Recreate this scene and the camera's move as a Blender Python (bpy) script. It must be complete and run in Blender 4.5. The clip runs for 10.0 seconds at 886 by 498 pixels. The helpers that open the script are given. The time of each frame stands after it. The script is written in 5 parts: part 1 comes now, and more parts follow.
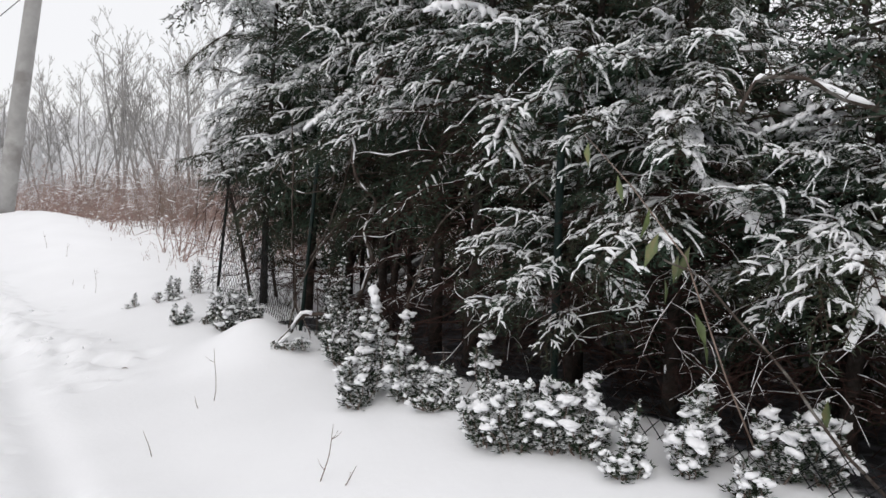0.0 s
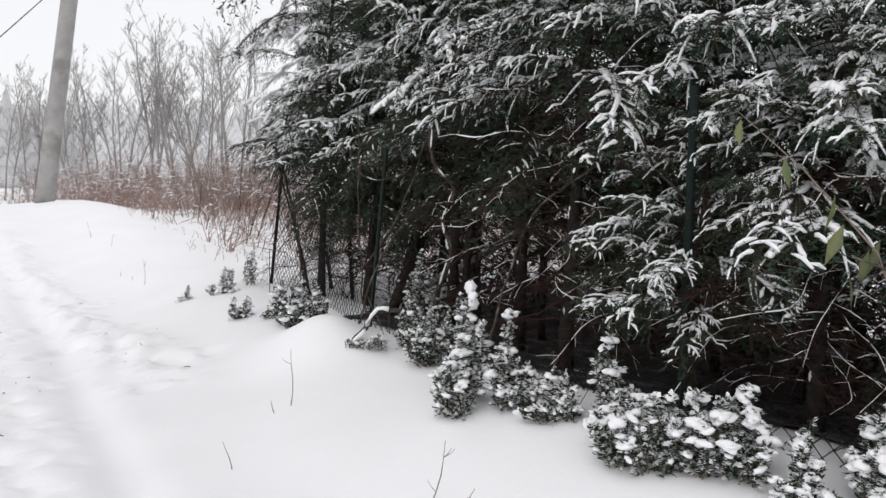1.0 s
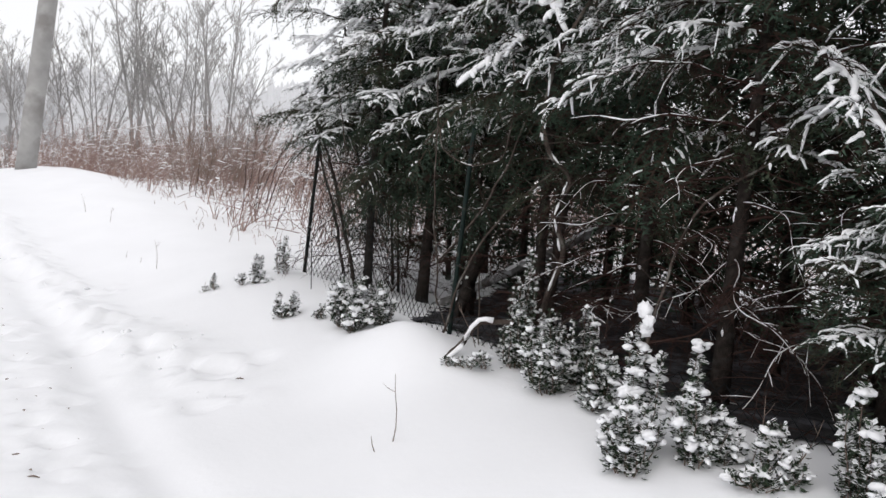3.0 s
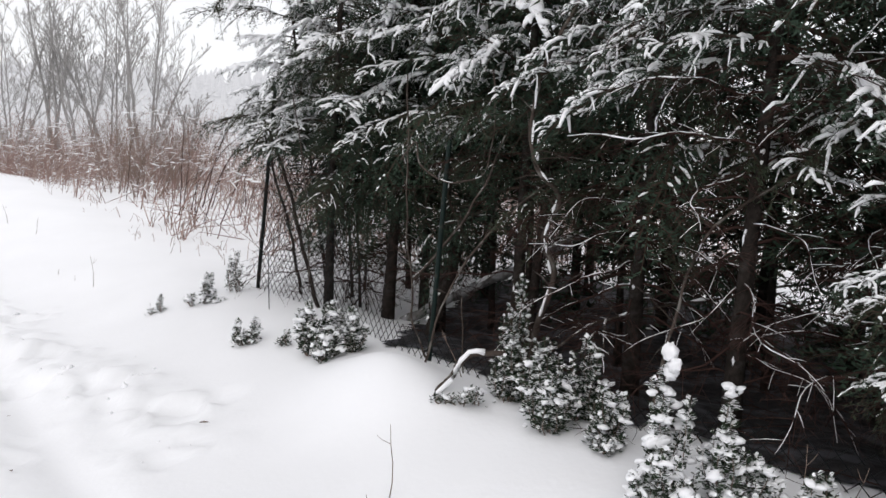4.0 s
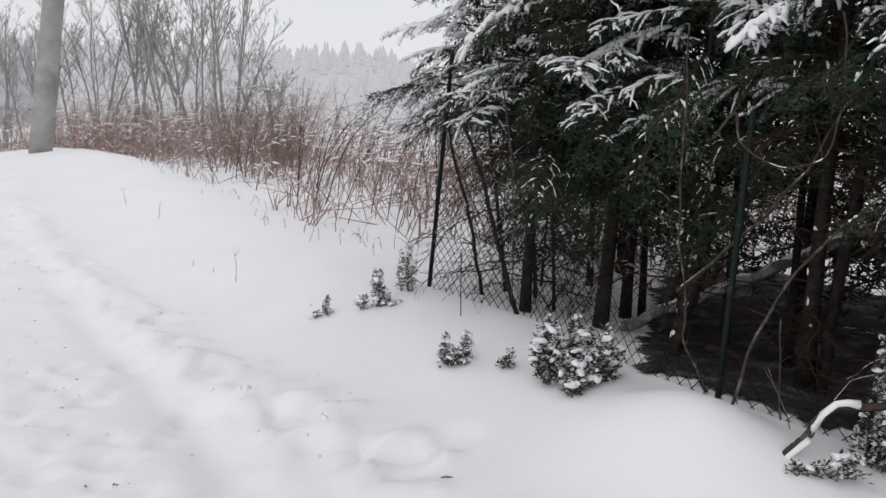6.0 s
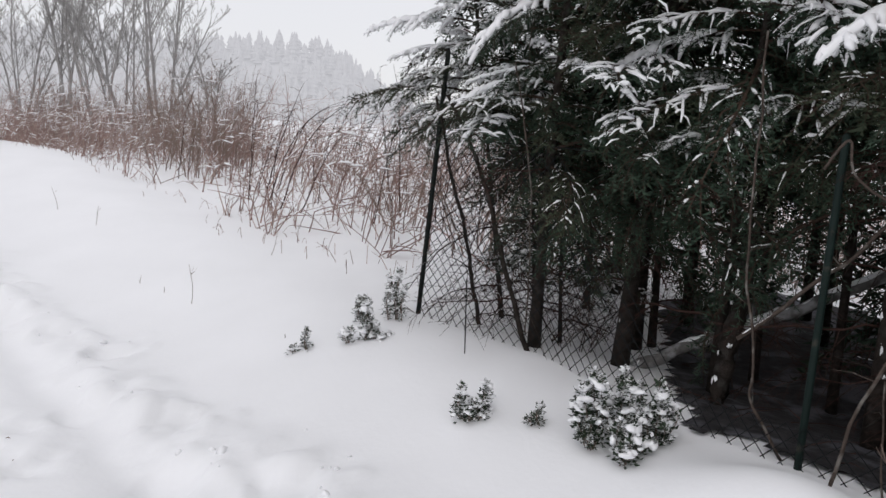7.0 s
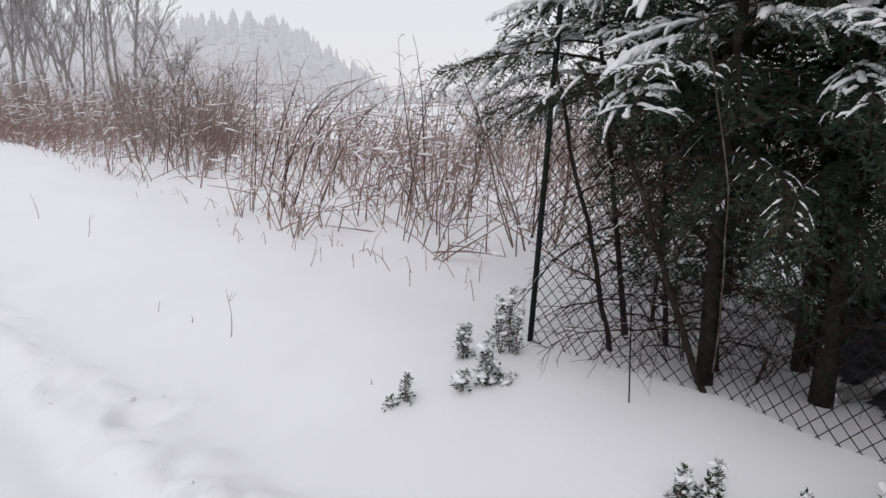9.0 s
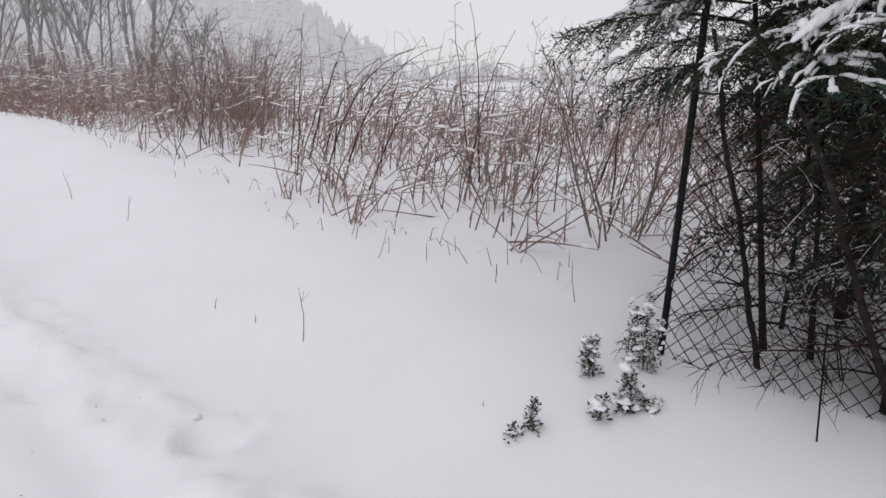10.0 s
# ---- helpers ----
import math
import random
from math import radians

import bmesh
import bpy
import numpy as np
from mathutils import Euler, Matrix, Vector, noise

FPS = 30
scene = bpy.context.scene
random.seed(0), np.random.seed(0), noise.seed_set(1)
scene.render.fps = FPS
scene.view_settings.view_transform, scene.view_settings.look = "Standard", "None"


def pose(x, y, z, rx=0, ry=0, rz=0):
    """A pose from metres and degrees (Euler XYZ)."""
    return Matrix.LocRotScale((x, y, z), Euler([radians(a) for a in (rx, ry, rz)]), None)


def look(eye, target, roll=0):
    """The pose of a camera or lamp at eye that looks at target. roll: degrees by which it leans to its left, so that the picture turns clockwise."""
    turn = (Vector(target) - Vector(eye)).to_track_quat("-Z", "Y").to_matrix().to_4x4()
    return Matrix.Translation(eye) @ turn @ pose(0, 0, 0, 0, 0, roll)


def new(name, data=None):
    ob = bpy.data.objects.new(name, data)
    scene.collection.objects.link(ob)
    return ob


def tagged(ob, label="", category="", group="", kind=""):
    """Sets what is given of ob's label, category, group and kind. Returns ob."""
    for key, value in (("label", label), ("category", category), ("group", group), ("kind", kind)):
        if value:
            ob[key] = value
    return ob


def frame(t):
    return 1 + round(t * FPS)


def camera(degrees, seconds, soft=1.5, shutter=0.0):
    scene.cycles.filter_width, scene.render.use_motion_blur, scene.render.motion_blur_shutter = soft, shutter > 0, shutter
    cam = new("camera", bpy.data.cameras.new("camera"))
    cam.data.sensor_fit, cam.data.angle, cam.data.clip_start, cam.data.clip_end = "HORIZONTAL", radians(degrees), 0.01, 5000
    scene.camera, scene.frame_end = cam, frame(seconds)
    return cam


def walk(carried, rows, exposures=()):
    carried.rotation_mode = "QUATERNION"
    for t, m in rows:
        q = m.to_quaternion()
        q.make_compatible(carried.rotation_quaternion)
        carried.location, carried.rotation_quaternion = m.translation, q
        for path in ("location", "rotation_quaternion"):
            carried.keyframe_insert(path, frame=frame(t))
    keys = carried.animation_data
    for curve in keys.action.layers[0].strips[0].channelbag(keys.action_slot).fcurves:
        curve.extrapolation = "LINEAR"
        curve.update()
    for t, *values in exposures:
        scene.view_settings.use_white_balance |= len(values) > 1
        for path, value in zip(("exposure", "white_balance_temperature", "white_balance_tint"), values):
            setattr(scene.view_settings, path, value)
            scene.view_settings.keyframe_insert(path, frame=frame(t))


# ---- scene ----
cam = camera(59.8, 10.0, soft=1.5)
PATH = [
    (0, (0.004, 0.758, 1.437), (-0.04, 2.755, 1.322), 2.0),
    (0.5, (-0.155, 1.0, 1.466), (-0.244, 2.994, 1.332), 0.7),
    (1, (-0.438, 1.192, 1.431), (-0.549, 3.183, 1.278), 1.6),
    (1.5, (-0.672, 1.346, 1.504), (-0.783, 3.335, 1.327), 2.3),
    (2, (-0.895, 1.66, 1.473), (-0.989, 3.649, 1.287), 2.3),
    (2.5, (-1.089, 1.885, 1.469), (-1.201, 3.871, 1.256), 2.2),
    (2.7, (-1.223, 1.955, 1.464), (-1.317, 3.942, 1.252), 2.7),
    (3.8, (-1.589, 2.348, 1.637), (-1.453, 4.328, 1.394), 2.2),
    (4, (-1.676, 2.444, 1.663), (-1.535, 4.424, 1.419), 2.1),
    (4.5, (-1.985, 2.709, 1.628), (-1.864, 4.688, 1.37), 2.2),
    (5, (-2.257, 2.958, 1.671), (-2.133, 4.931, 1.365), 2.1),
    (5.5, (-2.474, 3.335, 1.65), (-2.364, 5.309, 1.344), 2.0),
    (6, (-2.8, 3.638, 1.624), (-2.819, 5.614, 1.313), 1.8),
    (6.2, (-2.928, 3.758, 1.696), (-2.941, 5.733, 1.382), 1.7),
    (7.3, (-3.379, 4.633, 1.71), (-3.185, 6.597, 1.384), 3.3),
    (7.5, (-3.488, 4.764, 1.693), (-3.288, 6.725, 1.358), 3.2),
    (8, (-3.762, 5.026, 1.766), (-3.507, 6.98, 1.421), 3.3),
    (8.5, (-3.905, 5.397, 1.718), (-3.622, 7.345, 1.362), 1.9),
    (9, (-4.061, 5.742, 1.705), (-3.821, 7.691, 1.325), 0.8),
    (9.5, (-4.389, 6.127, 1.721), (-4.171, 8.071, 1.304), 0.7),
    (10, (-4.533, 6.496, 1.659), (-4.319, 8.436, 1.222), 1.3),
]
walk(cam, [(t, look(eye, target, roll)) for t, eye, target, roll in PATH], [(0.0, 0.06, 6600, 11.5), (1.0, 0.08, 6580, 11.7), (2.2, 0.13, 6570, 11.9), (4.0, 0.17, 6550, 12.2), (4.6, 0.09, 6540, 12.3), (5.4, 0.06, 6520, 12.5), (6.0, -0.20, 6500, 12.5), (7.5, -0.12, 6480, 13.5), (8.5, -0.14, 6460, 14.0), (10.0, -0.30, 6430, 15.0)])

# ---- sky and light ----
world = bpy.data.worlds.new("overcast_sky")
scene.world = world
world.use_nodes = True
wn, wl = world.node_tree.nodes, world.node_tree.links
wn.clear()
w_out = wn.new("ShaderNodeOutputWorld")
w_sky = wn.new("ShaderNodeTexSky")
w_sky.sky_type = "NISHITA"
w_sky.sun_disc = False
w_sky.sun_elevation, w_sky.sun_rotation = radians(48), radians(200)
w_bg1, w_bg2, w_mix = wn.new("ShaderNodeBackground"), wn.new("ShaderNodeBackground"), wn.new("ShaderNodeMixShader")
w_bg1.inputs["Strength"].default_value = 0.10
w_bg2.inputs["Color"].default_value = (0.93, 0.94, 0.955, 1)
w_bg2.inputs["Strength"].default_value = 1.02
w_mix.inputs[0].default_value = 0.88
wl.new(w_sky.outputs[0], w_bg1.inputs["Color"])
wl.new(w_bg1.outputs[0], w_mix.inputs[1])
wl.new(w_bg2.outputs[0], w_mix.inputs[2])
wl.new(w_mix.outputs[0], w_out.inputs["Surface"])
sun_data = bpy.data.lights.new("sun", "SUN")
sun_data.energy, sun_data.angle, sun_data.color = 0.6, radians(40), (1.0, 0.97, 0.93)
sun = new("sun", sun_data)
sun.matrix_world = look((-6, -14, 18), (0, 6, 0))


# ---- materials ----
def material(name, base, rough=0.7, vary=0.25, scale=30.0, bump=0.3, fine=150.0, other=None, other_scale=4.0, other_at=0.55, per="", spec=0.5, dist=0.004):
    """A surface with grain at two scales; other: a second colour in patches; per: 'object' or 'island' for variation from piece to piece."""
    m = bpy.data.materials.new(name)
    m.use_nodes = True
    n, l = m.node_tree.nodes, m.node_tree.links
    b = n["Principled BSDF"]
    co = n.new("ShaderNodeTexCoord")
    n1, n2 = n.new("ShaderNodeTexNoise"), n.new("ShaderNodeTexNoise")
    n1.inputs["Scale"].default_value, n1.inputs["Detail"].default_value = scale, 5
    n2.inputs["Scale"].default_value, n2.inputs["Detail"].default_value = fine, 3
    for k in (n1, n2):
        l.new(co.outputs["Object"], k.inputs["Vector"])
    ramp = n.new("ShaderNodeValToRGB")
    lo, hi = [max(0, c * (1 - vary)) for c in base], [min(1, c * (1 + vary)) for c in base]
    ramp.color_ramp.elements[0].position, ramp.color_ramp.elements[1].position = 0.3, 0.7
    ramp.color_ramp.elements[0].color, ramp.color_ramp.elements[1].color = (*lo, 1), (*hi, 1)
    l.new(n1.outputs["Fac"], ramp.inputs["Fac"])
    colour = ramp.outputs["Color"]
    if other:
        n3, cut, mix = n.new("ShaderNodeTexNoise"), n.new("ShaderNodeMapRange"), n.new("ShaderNodeMix")
        n3.inputs["Scale"].default_value, n3.inputs["Detail"].default_value = other_scale, 6
        l.new(co.outputs["Object"], n3.inputs["Vector"])
        cut.inputs["From Min"].default_value, cut.inputs["From Max"].default_value = other_at - 0.05, other_at + 0.08
        l.new(n3.outputs["Fac"], cut.inputs["Value"])
        mix.data_type = "RGBA"
        l.new(cut.outputs["Result"], mix.inputs["Factor"])
        l.new(colour, mix.inputs["A"])
        mix.inputs["B"].default_value = (*other, 1)
        colour = mix.outputs["Result"]
    if per:
        if per == "object":
            src = n.new("ShaderNodeObjectInfo").outputs["Random"]
        else:
            src = n.new("ShaderNodeNewGeometry").outputs["Random Per Island"]
        rng, hsv = n.new("ShaderNodeMapRange"), n.new("ShaderNodeHueSaturation")
        rng.inputs["To Min"].default_value, rng.inputs["To Max"].default_value = 0.7, 1.35
        l.new(src, rng.inputs["Value"])
        l.new(rng.outputs["Result"], hsv.inputs["Value"])
        l.new(colour, hsv.inputs["Color"])
        colour = hsv.outputs["Color"]
    l.new(colour, b.inputs["Base Color"])
    b.inputs["Roughness"].default_value = rough
    b.inputs["Specular IOR Level"].default_value = spec
    bp = n.new("ShaderNodeBump")
    bp.inputs["Strength"].default_value, bp.inputs["Distance"].default_value = bump, dist
    add = n.new("ShaderNodeMath")
    add.operation = "ADD"
    l.new(n1.outputs["Fac"], add.inputs[0])
    l.new(n2.outputs["Fac"], add.inputs[1])
    l.new(add.outputs[0], bp.inputs["Height"])
    l.new(bp.outputs["Normal"], b.inputs["Normal"])
    return m


M_SNOW = material("snow_ground", (0.86, 0.865, 0.88), 0.75, 0.02, 1.3, 0.09, 24.0, spec=0.2, dist=0.02)
M_CAP = material("snow_load", (0.88, 0.885, 0.90), 0.75, 0.02, 25, 0.4, 120, spec=0.2, dist=0.006)
M_NEEDLE = material("spruce_needles", (0.030, 0.049, 0.033), 0.55, 0.35, 6, 0.1, 60, per="island", spec=0.12)
M_NEEDLE2 = material("dull_needles", (0.038, 0.048, 0.030), 0.6, 0.35, 6, 0.1, 60, per="island", spec=0.12)
M_TWIG = material("conifer_twig", (0.05, 0.034, 0.026), 0.85, 0.3, 40, 0.4, 200, spec=0.1)
M_DEAD = material("dead_twig", (0.045, 0.025, 0.021), 0.85, 0.35, 12, 0.3, 200, per="island", spec=0.1)
M_BARK = material("conifer_bark", (0.028, 0.023, 0.020), 0.9, 0.45, 22, 0.9, 90, other=(0.055, 0.051, 0.047), other_scale=9, other_at=0.6, spec=0.08, dist=0.012)
M_BARK2 = material("grey_bark", (0.065, 0.050, 0.042), 0.9, 0.35, 30, 0.8, 120, other=(0.17, 0.16, 0.145), other_scale=12, other_at=0.58, spec=0.2, dist=0.008)
M_CANE = material("dry_cane", (0.265, 0.172, 0.148), 0.75, 0.3, 5, 0.2, 80, per="island", spec=0.3)
M_CANE2 = material("dry_reed", (0.34, 0.26, 0.23), 0.8, 0.3, 5, 0.2, 80, per="island", spec=0.3)
M_LOG = material("frosted_log", (0.15, 0.145, 0.14), 0.9, 0.3, 18, 0.8, 90, other=(0.36, 0.36, 0.37), other_scale=9, other_at=0.55, spec=0.15, dist=0.008)
M_STEM = material("dry_stem", (0.20, 0.15, 0.125), 0.8, 0.3, 30, 0.2, 120, spec=0.3)
M_BOX = material("boxwood_leaf", (0.028, 0.044, 0.025), 0.5, 0.3, 10, 0.1, 80, per="island", spec=0.3)
M_LEAF = material("broad_leaf", (0.085, 0.115, 0.042), 0.4, 0.3, 25, 0.2, 90, other=(0.15, 0.14, 0.06), other_scale=18, other_at=0.62, per="object", spec=0.45)
M_POST = material("dark_steel", (0.010, 0.013, 0.012), 0.75, 0.3, 20, 0.3, 140, other=(0.05, 0.035, 0.026), other_scale=14, other_at=0.66, spec=0.15)
M_GREEN = material("green_coating", (0.005, 0.013, 0.011), 0.7, 0.2, 18, 0.2, 140, other=(0.05, 0.045, 0.035), other_scale=10, other_at=0.68, spec=0.2)
M_WIRE = material("coated_wire", (0.010, 0.012, 0.013), 0.75, 0.3, 20, 0.1, 140, spec=0.15)
M_CONC = material("weathered_pole", (0.34, 0.335, 0.325), 0.9, 0.15, 3, 0.5, 60, other=(0.24, 0.23, 0.22), other_scale=1.6, other_at=0.56, spec=0.2, dist=0.01)
M_CABLE = material("black_cable", (0.03, 0.03, 0.032), 0.6, 0.2, 20, 0.1, 100)
# dark colour stands for shaded snow as well as needle litter
M_SHADE_FLOOR = material("litter_and_shaded_snow", (0.036, 0.034, 0.036), 0.95, 0.4, 14, 0.8, 90, other=(0.105, 0.105, 0.118), other_scale=3.5, other_at=0.55, spec=0.15, dist=0.015)
# haze over the distant bare trees is painted into these two greys
M_FARTREE = material("hazed_bark", (0.29, 0.28, 0.275), 0.9, 0.2, 3, 0.2, 30, spec=0.15)
M_FARTWIG = material("hazed_twigs", (0.34, 0.33, 0.32), 0.9, 0.2, 3, 0.2, 30, spec=0.15)
M_HILL = material("hazed_forest_hill", (0.62, 0.63, 0.65), 0.95, 0.06, 0.05, 0.1, 0.4, spec=0.1)
M_FARWOOD = material("hazed_far_conifers", (0.60, 0.61, 0.63), 0.95, 0.04, 0.05, 0.1, 0.5, spec=0.1)
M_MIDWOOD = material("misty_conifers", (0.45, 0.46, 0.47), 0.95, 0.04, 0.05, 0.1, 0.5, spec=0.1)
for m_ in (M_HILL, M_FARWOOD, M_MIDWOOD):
    # mist over the far backdrop is put into its pale colour and glow
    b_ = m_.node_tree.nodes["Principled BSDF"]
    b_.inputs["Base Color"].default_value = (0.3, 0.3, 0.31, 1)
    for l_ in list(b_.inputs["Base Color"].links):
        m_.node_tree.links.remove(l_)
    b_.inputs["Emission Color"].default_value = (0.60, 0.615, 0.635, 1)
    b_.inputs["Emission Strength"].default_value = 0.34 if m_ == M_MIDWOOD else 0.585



# ---- mesh kit ----
class Geo:
    def __init__(self):
        self.v, self.f, self.m = [], [], []

    def ring_skin(self, rings, mat, close=True):
        base, k = len(self.v), len(rings[0])
        for r in rings:
            self.v.extend(r)
        for i in range(len(rings) - 1):
            for j in range(k):
                a, b = base + i * k + j, base + i * k + (j + 1) % k
                self.f.append((a, b, b + k, a + k))
                self.m.append(mat)
        if close:
            self.f.append(tuple(base + j for j in range(k))[::-1])
            self.f.append(tuple(base + (len(rings) - 1) * k + j for j in range(k)))
            self.m.extend((mat, mat))

    def tube(self, pts, radii, sides=4, mat=0, close=True):
        pts = [Vector(p) for p in pts]
        rings = []
        for i, p in enumerate(pts):
            d = (pts[min(i + 1, len(pts) - 1)] - pts[max(i - 1, 0)])
            d = d.normalized() if d.length > 1e-9 else Vector((0, 0, 1))
            a = d.cross(Vector((0.31, 0.17, 0.93)) if abs(d.z) < 0.9 else Vector((1, 0.1, 0))).normalized()
            b = d.cross(a)
            r = radii[i] if not isinstance(radii, float) else radii
            rings.append([tuple(p + r * (a * math.cos(2 * math.pi * q / sides) + b * math.sin(2 * math.pi * q / sides))) for q in range(sides)])
        self.ring_skin(rings, mat, close)

    def tri(self, a, b, c, mat=0):
        k = len(self.v)
        self.v.extend((tuple(a), tuple(b), tuple(c)))
        self.f.append((k, k + 1, k + 2))
        self.m.append(mat)

    def leaf(self, p, d, side, l, w, mat=0, fold=0.25):
        """A pointed oval leaf in two folded halves."""
        n = d.cross(side)
        k = len(self.v)
        q = p + d * (0.45 * l)
        self.v.extend(tuple(x) for x in (p, q + side * (w / 2) + n * (w * fold), p + d * l, q - side * (w / 2) + n * (w * fold), q))
        self.f.extend(((k, k + 4, k + 1), (k + 1, k + 4, k + 2), (k, k + 3, k + 4), (k + 4, k + 3, k + 2)))
        self.m.extend((mat,) * 4)

    def lump(self, pts, w, h, rnd, mat=0, lift=0.0):
        """Snow lying along a twig: rounded above, flat below, uneven."""
        pts = [Vector(p) for p in pts]
        n = len(pts)
        rings = []
        for i, p in enumerate(pts):
            d = (pts[min(i + 1, n - 1)] - pts[max(i - 1, 0)]).normalized()
            s = d.cross(Vector((0, 0, 1)))
            s = s.normalized() if s.length > 1e-4 else Vector((1, 0, 0))
            u = i / (n - 1)
            k = (0.45 if i in (0, n - 1) else 1.0) * rnd.uniform(0.75, 1.25) * max(0.3, 1.0 - 1.1 * d.z * d.z)
            a, b = w * k, h * k
            c = p + Vector((0, 0, lift)) + s * (w * rnd.uniform(-0.3, 0.3))
            rings.append([tuple(c + s * x * a + Vector((0, 0, y * b))) for x, y in ((-1, -0.15), (-0.55, 0.85), (0.5, 0.95), (1, -0.2))])
        self.ring_skin(rings, mat)

    def finger(self, pts, w, h, rnd, mat=0, lift=0.0, sides=5):
        """A rounded finger of snow along a twig, blunt at the tip, sagging over both sides."""
        pts = [Vector(p) for p in pts]
        n, rings = len(pts), []
        for i, p in enumerate(pts):
            d = (pts[min(i + 1, n - 1)] - pts[max(i - 1, 0)]).normalized()
            s = d.cross(Vector((0, 0, 1)))
            s = s.normalized() if s.length > 1e-3 else Vector((1, 0, 0))
            up = s.cross(d)
            u = i / (n - 1)
            k = (0.6 + 0.4 * math.sin(min(1.0, 0.15 + 1.3 * u) * math.pi / 2)) * (0.55 if i in (0, n - 1) else 1.0) * rnd.uniform(0.7, 1.28) * max(0.5, 1.0 - 0.8 * d.z * d.z)
            c = p + Vector((0, 0, lift)) + s * (w * rnd.uniform(-0.25, 0.25))
            ring = []
            for q in range(sides):
                a = -0.55 + (math.pi + 1.1) * q / (sides - 1)
                ring.append(tuple(c + s * (math.cos(a) * w * k) + up * (math.sin(a) * h * k * rnd.uniform(0.85, 1.15))))
            rings.append(ring)
        self.ring_skin(rings, mat)

    def blob(self, c, rx, ry, rz, rnd, mat=0, seg=7, rows=4):
        """An uneven flattened clump, turned at random."""
        rings, yaw = [], rnd.uniform(0, 6.283)
        cy, sy = math.cos(yaw), math.sin(yaw)
        k1, k2 = rnd.uniform(1.0, 1.55), rnd.uniform(0.7, 1.0)
        tx, ty = rnd.uniform(-0.35, 0.35), rnd.uniform(-0.35, 0.35)
        for i in range(rows + 1):
            ph = -0.40 * math.pi + i / rows * 0.86 * math.pi
            ring = []
            for j in range(seg):
                q = rnd.uniform(0.72, 1.22)
                a, b = rx * k1 * q * math.cos(ph) * math.cos(2 * math.pi * j / seg), ry * k2 * q * math.cos(ph) * math.sin(2 * math.pi * j / seg)
                ring.append((c[0] + a * cy - b * sy, c[1] + a * sy + b * cy, c[2] + rz * math.sin(ph) * rnd.uniform(0.8, 1.15) + a * tx + b * ty))
            rings.append(ring)
        self.ring_skin(rings, mat)

    def mesh(self, name, mats, smooth=True):
        me = bpy.data.meshes.new(name)
        me.from_pydata(self.v, [], self.f)
        for x in mats:
            me.materials.append(x)
        me.polygons.foreach_set("material_index", self.m)
        me.polygons.foreach_set("use_smooth", [smooth] * len(self.f))
        me.update()
        return me


def thing(name, place, label, category, group="", kind="", turn=0.0):
    ob = new(name)
    ob.matrix_world = pose(*place, 0, 0, turn)
    ob.empty_display_size = 0.1
    return tagged(ob, label, category, group, kind)


def part(name, data, parent, label="", at=None, mats=(), smooth=True):
    """One mesh under a thing or a part: a Geo or ready mesh data."""
    if isinstance(data, Geo):
        data = data.mesh(name, mats, smooth)
    ob = new(name, data)
    ob.parent = parent
    ob.matrix_parent_inverse = Matrix.Identity(4)
    ob.matrix_basis = at if at is not None else Matrix.Identity(4)
    if label:
        ob["label"] = label
    return ob


def smooth(a, b, x):
    t = min(max((x - a) / (b - a), 0.0), 1.0)
    return t * t * (3 - 2 * t)


def along(x, y):
    """Distance along the lane and to its right-hand side."""
    return -0.57 * x + 0.82 * y, 0.82 * x + 0.57 * y


def place(s, n):
    return -0.57 * s + 0.82 * n, 0.82 * s + 0.57 * n


# ---- ground ----
_r = random.Random(5)
LUMPS = []


def ridge_n(s):
    """The line of the crumbled snow ridge beside the lane's wheel rut."""
    return 1.62 - 0.10 * max(s - 7.8, 0) + 0.05 * math.sin(s * 1.7)


for _i in range(330):
    _s = 7.0 + 10.5 * _r.random()
    LUMPS.append((_s, ridge_n(_s) + _r.gauss(-0.05, 0.17), _r.uniform(0.05, 0.15), _r.uniform(0.007, 0.024) * (1 if _r.random() < 0.75 else -1.1)))
for _s, _n in ((9.7, 1.36), (10.3, 1.02), (11.2, 1.40), (8.6, 1.5), (12.4, 1.0), (7.7, 1.72), (13.4, 1.1), (11.9, 1.22), (9.1, 1.12)):
    LUMPS.append((_s, _n, 0.18, -0.065))
    LUMPS.append((_s + 0.16, _n + 0.12, 0.12, 0.025))
    LUMPS.append((_s - 0.12, _n + 0.15, 0.10, 0.018))
for _i in range(190):
    LUMPS.append((_r.uniform(3.6, 10.5), _r.gauss(0.42, 0.22), _r.uniform(0.06, 0.10), -_r.uniform(0.012, 0.03)))
LUMPS.sort()


